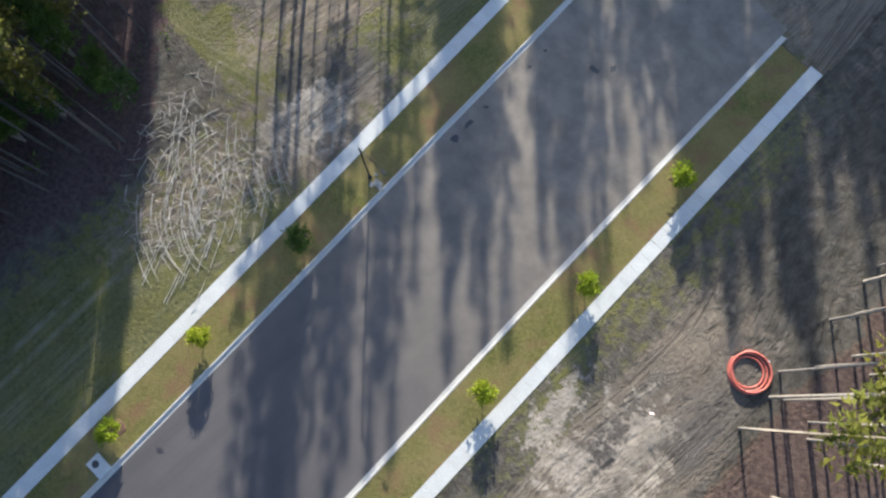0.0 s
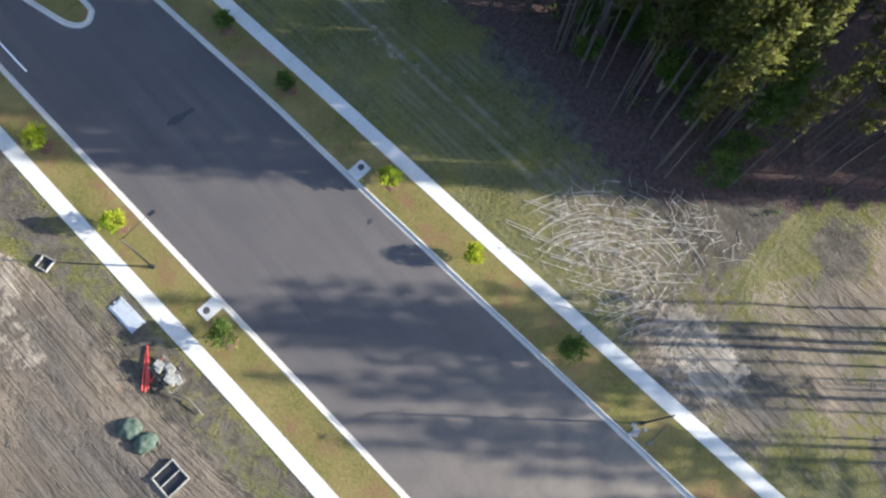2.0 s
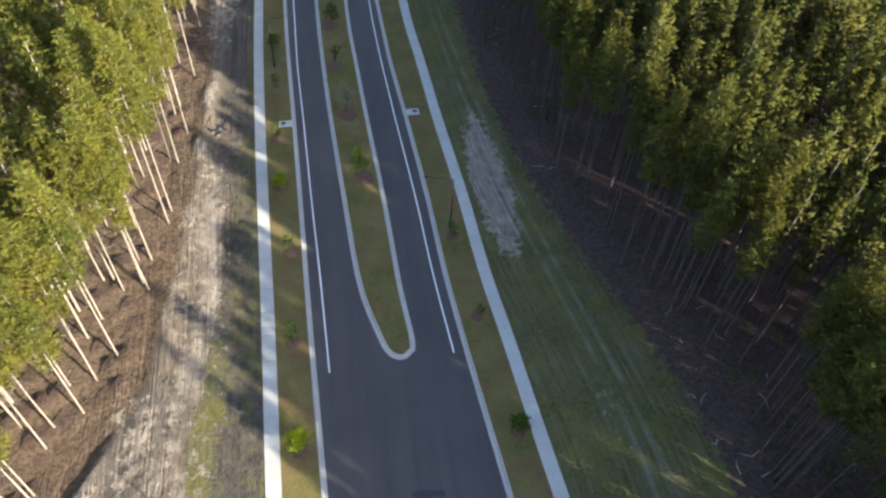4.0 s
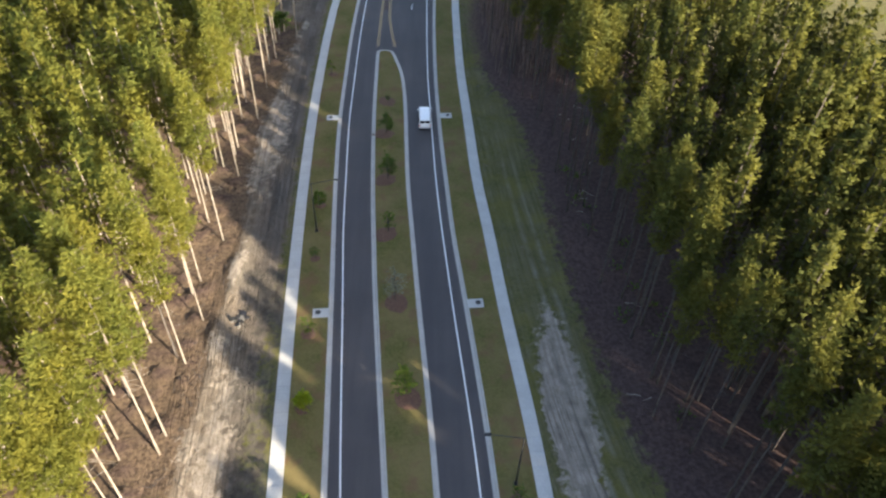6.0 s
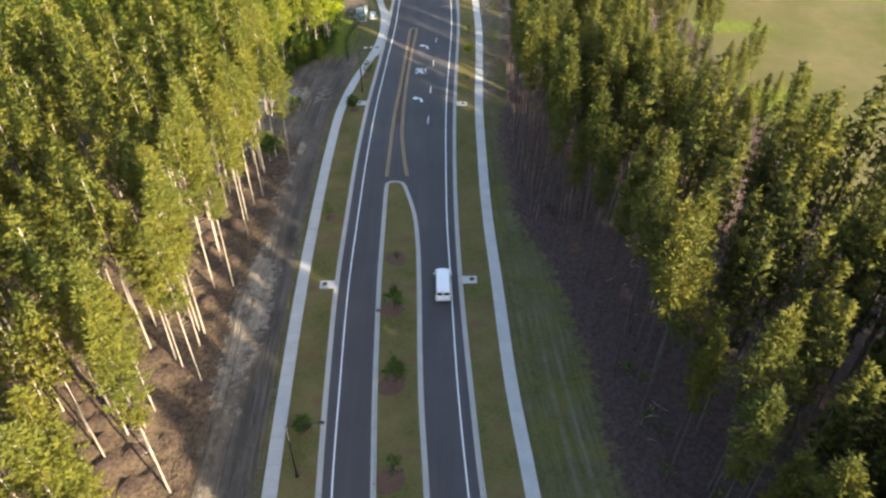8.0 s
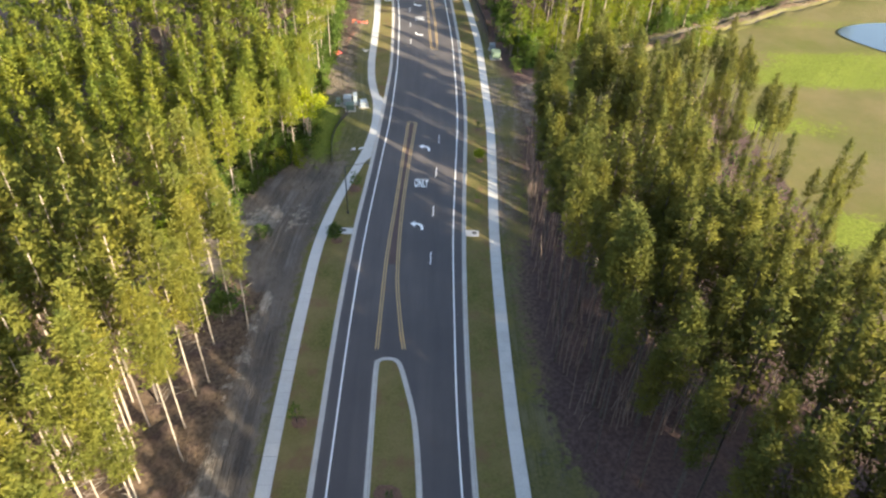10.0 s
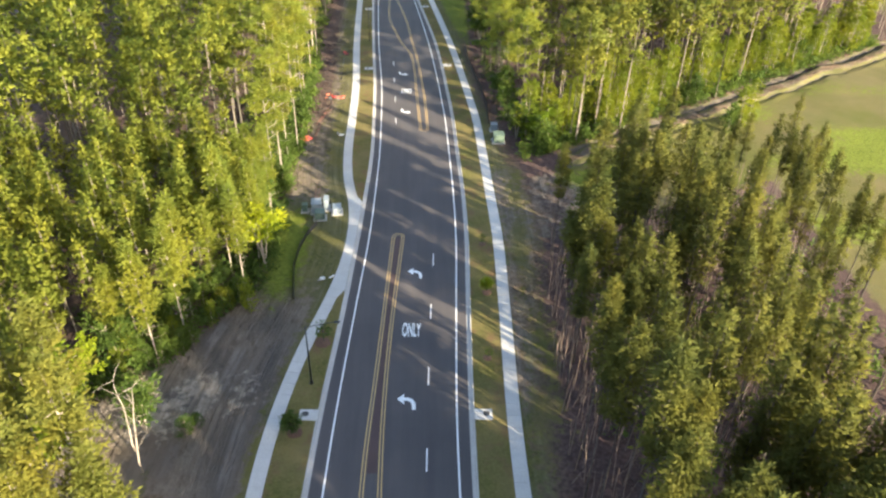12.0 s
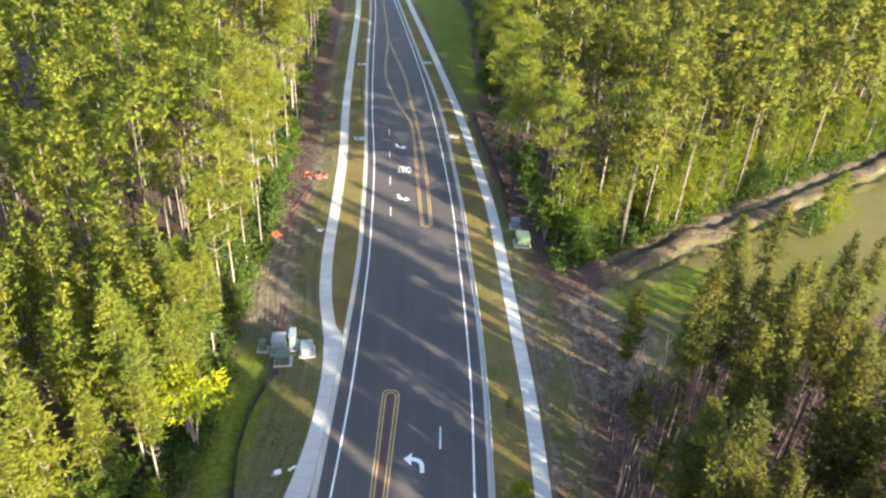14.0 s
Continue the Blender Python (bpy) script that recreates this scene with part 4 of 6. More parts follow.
def joined_woods(name, spots, label, leaf, bark):
    vs, fs, mats, ns, base = [], [], [], [], 0
    for x, y, s, a, k in spots:
        (cv, cn), (tv, tf) = FAR[k]
        tn = tv * np.array([1, 1, 0]) + 1e-4
        tn = tn / np.linalg.norm(tn, axis=1)[:, None]
        ca, sa = math.cos(a), math.sin(a)
        for v, nr, f, mi in ((cv, cn, None, 0), (tv, tn, tf, 1)):
            wide = s
            w = np.stack([(v[:, 0] * ca - v[:, 1] * sa) * wide + x, (v[:, 0] * sa + v[:, 1] * ca) * wide + y, v[:, 2] * s], 1)
            ns.append(np.stack([nr[:, 0] * ca - nr[:, 1] * sa, nr[:, 0] * sa + nr[:, 1] * ca, nr[:, 2]], 1))
            f = blades(len(v) // 3) if f is None else f
            vs.append(w)
            fs.append(f + base)
            mats.append(np.full(len(f), mi, np.int32))
            base += len(v)
    V, F, M = np.concatenate(vs), np.concatenate(fs), np.concatenate(mats)
    me = bpy.data.meshes.new(name)
    me.vertices.add(len(V))
    me.vertices.foreach_set("co", V.astype(np.float32).reshape(-1))
    me.loops.add(F.size)
    me.loops.foreach_set("vertex_index", F.astype(np.int32).reshape(-1))
    me.polygons.add(len(F))
    me.polygons.foreach_set("loop_start", np.arange(0, F.size, 3, dtype=np.int32))
    me.materials.append(leaf)
    me.materials.append(bark)
    me.polygons.foreach_set("material_index", M)
    me.update(calc_edges=True)
    me.validate()
    soften(me, np.concatenate(ns))
    return tagged(new(name, me), label, "woods", kind="stuff")


def plant_woods():
    gx, gy = np.meshgrid(np.arange(-105, 150, 3.7), np.arange(-140, 440, 3.7))
    px = gx.reshape(-1) + RNG.uniform(-1.5, 1.5, gx.size)
    py = gy.reshape(-1) + RNG.uniform(-1.5, 1.5, gx.size)
    # closer stands: along the east edge, before the meadow, along the south-east, and, unseen, far in the south for
    # shade
    for x0, x1, y0, y1, count in ((30, 62, 62, 150, 175), (17, 61, 152, 250, 240), (42, 78, 12, 80, 75), (45, 90, -60, 0, 70), (34, 96, -120, -62, 90)):
        px, py = np.append(px, RNG.uniform(x0, x1, count)), np.append(py, RNG.uniform(y0, y1, count))
    # the thick stand in the south-east, set to shade the road and west sidewalk
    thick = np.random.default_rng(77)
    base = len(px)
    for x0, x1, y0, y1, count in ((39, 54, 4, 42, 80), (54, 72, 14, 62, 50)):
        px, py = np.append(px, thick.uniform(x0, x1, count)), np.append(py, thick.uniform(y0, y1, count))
    lw, rw = L_WOODS(py), R_WOODS(py)
    depth = np.where(px < 0, lw - px, px - rw)
    lane = py + 0.95 * (px - 16)
    reach = np.where((px > 0) & (py < 130) & (lane > 27), 88, np.where(py < 140, 50, np.where((px > 0) & (py > 254), 120, 62)))
    ok = wooded(px, py) & (depth < reach)
    ok &= ~((py < -62) & ((px < 34) | (px > 100)))
    ok &= ~((py < 10) & (px > 0) & (depth > 40) & (lane < 27)) & ~((py < 35) & (px < 0) & (depth > 14))
    # thinner stands: the east side, the block before the meadow, the south-east
    keep = np.where(py > 238, 0.52, np.where(px < 0, 0.92, np.where(py > 150, 0.7, np.where(py < -8, 0.85, np.where(py < 60, 0.78, 0.96)))))
    keep = np.where((px > 45) & (py > 140) & (py < 215), 0.62, keep)
    keep = np.where((px > 20) & (px < 60) & (py > 212) & (py < 250), 0.9, keep)
    keep = np.where((px > 40) & (py > 192) & (py < 240), 0.55, keep)
    # rows and gaps in the south-east follow the sun's way, to stripe the road with light
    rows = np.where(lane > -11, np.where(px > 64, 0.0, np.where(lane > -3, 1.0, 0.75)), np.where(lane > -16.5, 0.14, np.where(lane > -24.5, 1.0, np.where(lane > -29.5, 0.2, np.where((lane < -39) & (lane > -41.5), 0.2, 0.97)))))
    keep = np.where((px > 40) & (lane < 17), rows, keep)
    keep = np.where((px > 0) & (py < 165) & (lane > 17), keep * np.clip(0.9 + depth / 14, 0.25, 1.0), keep)
    # openings in the stand before the meadow, and deep in the east woods
    gaps = lumps(px / 7, py / 9, 51)
    keep = np.where((px > 0) & (py > 152) & (py < 252), keep * np.clip(2.6 * gaps - 0.2, 0.4, 1), keep)
    keep = np.where((px > 0) & (py < 150) & (depth > 38) & (lane > 27), keep * np.clip(2.4 * gaps - 0.1, 0.3, 1), keep)
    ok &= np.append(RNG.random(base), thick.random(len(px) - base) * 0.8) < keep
    px, py, depth = px[ok], py[ok], depth[ok]
    order = np.argsort(depth + np.where((py < 20) | (py > 330), 12, 0))
    near_set = set(order[:290].tolist())
    west, east, north_woods, meadow_woods, trail_woods, north_east = [], [], [], [], [], []
    for i in range(len(px)):
        s, a, k = RNG.uniform(0.85, 1.12) * (1.0 if px[i] < 0 or py[i] >= 150 else 1.05 if py[i] < 50 else 1.1), RNG.uniform(0, 6.28), int(RNG.integers(0, 6))
        if px[i] < 0 and py[i] < 25:
            s *= 1.2
        if px[i] > 38 and py[i] < 252 and py[i] + 0.95 * px[i] > 199:
            s *= 0.64
        elif px[i] > 0 and 185 < py[i] < 252:
            s *= 0.88
        by_trail = px[i] < -18 and 186 < py[i] < 238
        north = py[i] > 238 and not (px[i] > 0 and py[i] < 250)
        if north:
            k = int(RNG.integers(6, 9)) if RNG.random() < 0.8 or px[i] > 0 else k
        elif by_trail:
            k = int(RNG.integers(9, 12))
        if i in near_set:
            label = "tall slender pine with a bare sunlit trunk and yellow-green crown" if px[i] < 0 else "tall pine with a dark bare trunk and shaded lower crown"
            pine(px[i], py[i], k, s, math.degrees(a), label, LIT_TRUNKS[k] if px[i] < 0 else (PINES if k > 5 else SLIM)[k][0])
        else:
            deep = 9 if depth[i] > 28 and not (px[i] > 0 and 150 < py[i] < 256) else 0
            if px[i] > 0 and py[i] <= 150:
                deep = 23 if deep else 18
            elif px[i] > 0 and not north:
                deep = 28
            elif by_trail:
                deep = 33
            (north_east if north and px[i] > 0 else north_woods if north else trail_woods if by_trail else west if px[i] < 0 else meadow_woods if py[i] > 150 else east).append((px[i], py[i], s, a, deep + (k % 5 if not north or k < 6 else 5 + int(RNG.integers(0, 4)))))
    # young pines fill the edge of the stand before the meadow
    for _ in range(16):
        meadow_woods.append((thick.uniform(21, 33), thick.uniform(200, 226), thick.uniform(0.42, 0.58), thick.uniform(0, 6.28), 33 + int(thick.integers(0, 5))))
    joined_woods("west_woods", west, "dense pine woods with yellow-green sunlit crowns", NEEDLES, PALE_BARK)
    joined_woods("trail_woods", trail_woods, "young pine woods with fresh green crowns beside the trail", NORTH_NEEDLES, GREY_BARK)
    joined_woods("east_woods", east, "dense pine woods with dark green crowns toned as in shade", EAST_NEEDLES, BARK)
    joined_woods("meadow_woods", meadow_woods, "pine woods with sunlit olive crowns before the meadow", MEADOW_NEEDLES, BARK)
    joined_woods("north_east_woods", north_east, "mixed woods of tall olive-green pines behind the ditch", HALF_LIT_NEEDLES, GREY_BARK)
    joined_woods("north_woods", north_woods, "dense mixed woods with rounded fresh green crowns", NORTH_NEEDLES, GREY_BARK)


plant_woods()


# ---- van ----
VAN_WHITE = paint("white_car_paint", (0.78, 0.78, 0.78), 0.25, 0.0, 0.08)
m_, n_, b_ = material("dark_glass")
b_.inputs["Base Color"].default_value = (0.012, 0.014, 0.017, 1)
b_.inputs["Roughness"].default_value = 0.06
DARK_GLASS = m_
RUBBER = paint("black_rubber", (0.018, 0.018, 0.018), 0.85)
CHROME = paint("steel_rim", (0.55, 0.55, 0.56), 0.3, 0.9)
RED_LENS = paint("red_lens", (0.35, 0.012, 0.010), 0.2)


def loft(sections):
    """A skin over cross-sections [(y, [(x, z)...])], mirrored in x, closed at both ends."""
    bm = bmesh.new()
    rings = []
    for y, half in sections:
        pts = [(x, z) for x, z in half] + [(-x, z) for x, z in half[::-1]]
        rings.append([bm.verts.new((x, y, z)) for x, z in pts])
    k = len(rings[0])
    for a, b in zip(rings, rings[1:]):
        for i in range(k):
            f = bm.faces.new((a[i], a[(i + 1) % k], b[(i + 1) % k], b[i]))
    bm.faces.new(rings[0][::-1])
    bm.faces.new(rings[-1])
    bmesh.ops.recalc_face_normals(bm, faces=bm.faces)
    return bm


def build_van(x, y, turn):
    van = thing("van", (x, y, 0.008), "white full-size passenger van with dark windows on the road", "van", turn=turn)

    def ring(w, belt, top, low=0.32):
        return [(w * 0.94, low), (w, low + 0.22), (w, belt), (w * 0.86, top - 0.12), (w * 0.76, top - 0.02), (w * 0.4, top + 0.01)]
    bm = loft([(-2.78, ring(0.92, 1.05, 1.93, 0.45)), (-2.70, ring(0.99, 1.08, 2.02)), (-2.0, ring(1.01, 1.1, 2.06)), (0.9, ring(1.01, 1.1, 2.06)), (1.25, ring(1.01, 1.1, 1.98)), (1.95, ring(1.0, 1.1, 1.28)),
               (2.15, ring(0.99, 1.02, 1.17)), (2.75, ring(0.95, 0.9, 1.05)), (2.92, ring(0.86, 0.78, 0.9, 0.42))])
    bmesh.ops.bevel(bm, geom=[e for e in bm.edges if e.calc_face_angle(0) > 0.5], offset=0.03, segments=2, affect="EDGES", clamp_overlap=True)
    part("body", bm, VAN_WHITE, van)

    def pane(name, corners, out):
        bm = bmesh.new()
        a = [bm.verts.new(Vector(c) + Vector(out) * 0.018) for c in corners]
        b = [bm.verts.new(Vector(c) - Vector(out) * 0.02) for c in corners]
        bm.faces.new(a)
        bm.faces.new(b[::-1])
        for i in range(len(a)):
            j = (i + 1) % len(a)
            bm.faces.new((a[j], a[i], b[i], b[j]))
        bmesh.ops.recalc_face_normals(bm, faces=bm.faces)
        part(name, bm, DARK_GLASS, van, "dark tinted glass")
    pane("windscreen", [(-0.86, 1.93, 1.27), (0.86, 1.93, 1.27), (0.72, 1.3, 1.92), (-0.72, 1.3, 1.92)], (0, 0.7, 0.7))
    for s in (-1, 1):
        for y0, y1 in ((0.35, 1.25), (-0.85, 0.22), (-1.8, -0.98), (-2.6, -1.93)):
            cut = 0.28 if y1 > 1 else 0
            pane("side_window", [(s * 0.995, y0, 1.16), (s * 0.995, y1 + cut, 1.16), (s * 0.885, y1 - 0.05, 1.84), (s * 0.885, y0 + 0.03, 1.84)], (s, 0, 0.15))
        pane("rear_window", [(s * 0.08, -2.757, 1.22), (s * 0.84, -2.757, 1.22), (s * 0.74, -2.778, 1.8), (s * 0.08, -2.778, 1.8)], (0, -1, 0))
        part("tail_light", boxed((0.14, 0.05, 0.42), (s * 0.86, -2.79, 0.95), bevel=0.015), RED_LENS, van, "red tail light")
        part("headlight", boxed((0.34, 0.06, 0.2), (s * 0.64, 2.9, 0.72), bevel=0.02), CHROME, van, "clear headlight")
        part("mirror", boxed((0.2, 0.1, 0.26), (s * 1.13, 1.52, 1.25), bevel=0.03), VAN_WHITE, van)
        for wy in (-1.72, 1.85):
            bm = bmesh.new()
            tube(bm, [(s * 0.72, wy, 0.37), (s * 0.745, wy, 0.37), (s * 0.97, wy, 0.37), (s * 1.0, wy, 0.37)], [0.33, 0.37, 0.37, 0.33], 20)
            wheel = part("wheel", bm, RUBBER, van, "black tyre")
            bm = bmesh.new()
            tube(bm, [(s * 0.99, wy, 0.37), (s * 1.012, wy, 0.37)], [0.22, 0.18], 16)
            part("rim", bm, CHROME, wheel, "steel rim")
    part("rear_bumper", boxed((1.9, 0.16, 0.2), (0, -2.84, 0.5), bevel=0.04), CHROME, van, "grey rear bumper")
    part("front_bumper", boxed((1.86, 0.16, 0.22), (0, 2.96, 0.5), bevel=0.04), CHROME, van, "grey front bumper")
    part("number_plate", boxed((0.32, 0.02, 0.16), (0, -2.93, 0.62)), WHITE_LINE, van)
    part("roof_vent", boxed((0.36, 0.4, 0.05), (0, 0.2, 2.09), bevel=0.02), VAN_WHITE, van)
    for k in range(5):
        part("roof_rib", boxed((0.05, 3.0, 0.02), (-0.5 + 0.25 * k, -1.0, 2.075), bevel=0.008), VAN_WHITE, van)


build_van(4.35, 145.3, 0.5)


# ---- sidewalks, one slab at a time ----
def sidewalk(f, y0, y1, inner_side, kerb):
    top = tagged(new("sidewalk", sweep("sidewalk_bed", f, y0, y1, [(-0.74, -0.3), (-0.74, 0.135), (0.74, 0.135), (0.74, -0.3)], CONCRETE, 1.7)), "pale concrete sidewalk of cast slabs", "sidewalk", kind="structure")
    n = int((y1 - y0) / 1.7)
    ys = np.linspace(y0, y1, n + 1)
    for a, b in zip(ys, ys[1:]):
        verts = []
        for y in (a + 0.012, b - 0.012):
            x, d = float(f(y)), float((f(y + 0.05) - f(y - 0.05)) / 0.1)
            l = math.sqrt(1 + d * d)
            lo, hi = -0.76, 0.76
            edge = float(kerb(y)) - inner_side * 0.305
            if inner_side > 0 and edge - (x + hi * l) < 0.75:
                hi = (edge - x) / l
            for s in (lo, hi):
                verts += [(x + s / l, y - s * d / l, z) for z in (-0.25, 0.15, 0.168)]
        v = verts
        # bevelled top edge pulled in by a little
        me = mesh_from("slab", v, [(2, 5, 11, 8), (1, 2, 8, 7), (0, 1, 7, 6), (5, 4, 10, 11), (4, 3, 9, 10), (0, 3, 4, 1), (1, 4, 5, 2), (6, 7, 10, 9), (7, 8, 11, 10)], PAVING)
        part_of("slab", me, top)


# ---- drain inlets ----
def inlet_meshes():
    bm = boxed((2.0, 1.5, 0.34), (0, 0, 0.03), bevel=0.02)
    pad = bpy.data.meshes.new("pad")
    bm.to_mesh(pad)
    bm.free()
    pad.materials.append(PAVING)
    bm = bmesh.new()
    disc(bm, 0.36, 0.19, 0.215, 20)
    disc(bm, 0.30, 0.215, 0.222, 20)
    lid = bpy.data.meshes.new("lid")
    bm.to_mesh(lid)
    bm.free()
    lid.materials.append(DARK_IRON)
    # no hole is cut: a black strip paints the shade in the slot
    bm = boxed((0.05, 1.1, 0.1), (0, 0, 0.09))
    slot = bpy.data.meshes.new("slot")
    bm.to_mesh(slot)
    bm.free()
    slot.materials.append(BLACK_METAL)
    return pad, lid, slot


INLET = inlet_meshes()


def drain_inlet(y, side):
    k = L_KERB if side < 0 else R_KERB
    x = float(k(y)) + side * 1.2
    ob = thing("drain_inlet", (x, y, 0.0), "square concrete drain inlet with round iron lid by the kerb", "drain inlet", "drain inlets", math.degrees(math.atan(-float(k(y + 1) - k(y - 1)) / 2)))
    part_of("pad", INLET[0], ob)
    lid = part_of("lid", INLET[1], ob, "round dark iron lid")
    lid.location = (side * 0.35, 0.1, 0)
    slot = part_of("slot", INLET[2], ob, "black strip painting the shade in the slot")
    slot.location = (-side * 1.03, 0, 0)


for y, side in ((27.2, 1), (25.2, -1), (102.2, -1), (103.7, 1), (145.9, -1), (146.8, 1), (195.5, -1), (195.3, 1), (297.2, -1), (299.6, 1), (342.5, -1), (345.4, 1)):
    drain_inlet(y, side)


# ---- street lamps ----
def street_lamp(x, y, side, height=8.3):
    ob = thing("street_lamp", (x, y, 0.13), "tall black street lamp with a long side arm on the verge", "street lamp", "street lamps", 0 if side > 0 else 180)
    bm = bmesh.new()
    tube(bm, [(0, 0, 0.12), (0, 0, height)], [0.11, 0.065], 10)
    part("pole", bm, BLACK_METAL, ob)
    bm = bmesh.new()
    disc(bm, 0.24, -0.1, 0.12, 16)
    disc(bm, 0.17, 0.12, 0.34, 16)
    part("base", bm, BLACK_METAL, ob)
    bm = bmesh.new()
    tube(bm, [(0, 0, height - 0.15), (0.7, 0, height + 0.1), (3.1, 0, height + 0.62)], [0.05, 0.045, 0.035], 8)
    part("arm", bm, BLACK_METAL, ob)
    bm = boxed((0.62, 0.36, 0.13), (3.4, 0, height + 0.64), bevel=0.05)
    head = part("lamp_head", bm, BLACK_METAL, ob)
    m, n, b = GLASSY
    part("lens", boxed((0.4, 0.26, 0.03), (3.42, 0, height + 0.565), bevel=0.01), m, head, "milky lens")


GLASSY = material("milky_lens")
GLASSY[2].inputs["Base Color"].default_value = (0.6, 0.6, 0.58, 1)
GLASSY[2].inputs["Roughness"].default_value = 0.2
for x, y, side in ((19.78, -10.1, -1), (-5.77, 32.2, 1), (12.76, 79.3, -1), (-10.8, 117.3, 1), (-10.6, 200.2, 1), (-9.9, 316.0, 1)):
    street_lamp(x, y, side)


# ---- young trees on verge and island ----
def young_crown(seed, height, radius, blobs, per, size, mat, low=0.38):
    rng = np.random.default_rng(seed)
    u = rng.random(blobs)
    z = height * (low + (1 - low) * u)
    prof = np.sqrt(np.maximum(0.06, 1 - (2 * u - 0.85) ** 2))
    a = rng.uniform(0, 6.283, blobs)
    r = radius * prof * np.sqrt(rng.uniform(0.1, 1, blobs))
    c = np.stack([r * np.cos(a), r * np.sin(a), z], 1)
    crown = leaf_mesh(tuft_cloud(c, per, radius * 0.17, size, rng, thin=0.34), mat)
    bm = bmesh.new()
    tube(bm, [(0, 0, -0.1), (0.02, 0.01, height * 0.4), (0, 0.03, height * 0.9)], [0.055, 0.04, 0.015], 6)
    for p in c[:14]:
        tube(bm, [(0, 0, p[2] * 0.62), (p[0] * 0.6, p[1] * 0.6, p[2] * 0.86), tuple(p)], [0.02, 0.014, 0.006], 4, False)
    trunk = bpy.data.meshes.new("trunk")
    bm.to_mesh(trunk)
    bm.free()
    trunk.materials.append(BARK)
    return trunk, crown


def mulch_mesh(r):
    bm = bmesh.new()
    rng = np.random.default_rng(5)
    rings = []
    for f, z in ((1.0, -0.03), (0.8, 0.05), (0.4, 0.10)):
        rings.append([bm.verts.new((r * f * (1 + 0.12 * rng.normal()) * math.cos(a), r * f * (1 + 0.12 * rng.normal()) * math.sin(a), z)) for a in np.linspace(0, 6.283, 17)[:-1]])
    for a, b in zip(rings, rings[1:]):
        for i in range(16):
            bm.faces.new((a[i], a[(i + 1) % 16], b[(i + 1) % 16], b[i]))
    bm.faces.new(rings[-1])
    me = bpy.data.meshes.new("mulch_bed")
    bm.to_mesh(me)
    bm.free()
    me.materials.append(MULCH)
    return me


# bright leaves are toned for trees in sun, deep ones for trees in shade
YOUNG = {"bright": [young_crown(s, 2.9, 1.15, 55, 15, 0.24, LEAVES) for s in (31, 32, 33)],
         "deep": [young_crown(s, 2.9, 1.2, 55, 15, 0.24, DEEP_LEAVES) for s in (34, 35)],
         "thin": [young_crown(s, 2.8, 0.9, 22, 8, 0.22, DEEP_LEAVES) for s in (36, 37)],
         "island": [young_crown(s, 4.6, 1.3, 40, 13, 0.28, DEEP_LEAVES, 0.22) for s in (38, 39)],
         "grey": [young_crown(40, 5.2, 1.35, 60, 7, 0.22, GREY_LEAVES, 0.28)]}
MULCH_BED = mulch_mesh(0.95)
WORDS = {"bright": "young street tree with bright yellow-green leaves on the verge", "deep": "young street tree with fresh green leaves on the verge",
         "thin": "spindly young tree with sparse green leaves on the verge", "island": "young green tree with a mulch ring on the median island",
         "grey": "grey budding young tree with fine twigs on the median island"}


def young_tree(x, y, kind, scale=1.0):
    k = int(abs(x * 7 + y * 3)) % len(YOUNG[kind])
    ob = thing("young_tree", (x, y, 0.13), WORDS[kind], "tree", "young street trees", (x * 77 + y * 31) % 360)
    ob.scale = (scale, scale, scale)
    part_of("trunk", YOUNG[kind][k][0], ob)
    part_of("crown", YOUNG[kind][k][1], ob)
    bed = part_of("mulch_bed", MULCH_BED, ob, "ring of reddish mulch")
    bed.location = (0.25, -0.1, 0)
    if kind in ("island", "grey") or -6 < x < 2 and 110 < y < 155:
        bed.scale = (1.75 / scale, 1.9 / scale, 0.8)
        bed.location = (0.1, -0.5, 0)


for x, y, kind, s in ((-4.64, 21.8, "deep", 1.05), (17.6, 24.1, "bright", 0.95), (18.6, 12.5, "bright", 0.92), (19.3, -0.6, "deep", 1.1), (-3.45, -3.7, "bright", 1.0), (-2.9, -17.9, "bright", 1.0),
                      (-1.7, -32.3, "bright", 1.05), (-5.9, 37.8, "bright", 0.95), (-6.65, 50.1, "bright", 1.05), (-7.4, 63.2, "thin", 1.0), (-8.0, 76.7, "thin", 1.0), (-9.3, 88.4, "bright", 0.85),
                      (-9.8, 98.7, "thin", 1.05), (-10.35, 111.7, "thin", 0.8), (-10.9, 122.7, "deep", 0.85), (-12.4, 160.3, "thin", 1.0), (-11.75, 193.1, "deep", 0.95), (-9.9, 207.0, "thin", 1.1),
                      (16.4, 39.5, "deep", 0.9), (15.85, 49.6, "deep", 0.9), (14.1, 64.5, "thin", 0.8), (12.9, 77.2, "thin", 1.0), (10.4, 216.5, "bright", 0.75), (10.7, 227.7, "thin", 0.6), (9.6, 204.0, "thin", 0.6)):
    young_tree(x, y, kind, s)
for x, y, kind, s in ((1.6, 90.0, "island", 1.0), (0.25, 104.3, "grey", 1.0), (-0.95, 117.2, "thin", 1.2), (-1.35, 129.2, "island", 0.95), (-1.9, 141.3, "island", 0.85), (-1.95, 151.0, "thin", 0.5)):
    young_tree(x, y, kind, s)


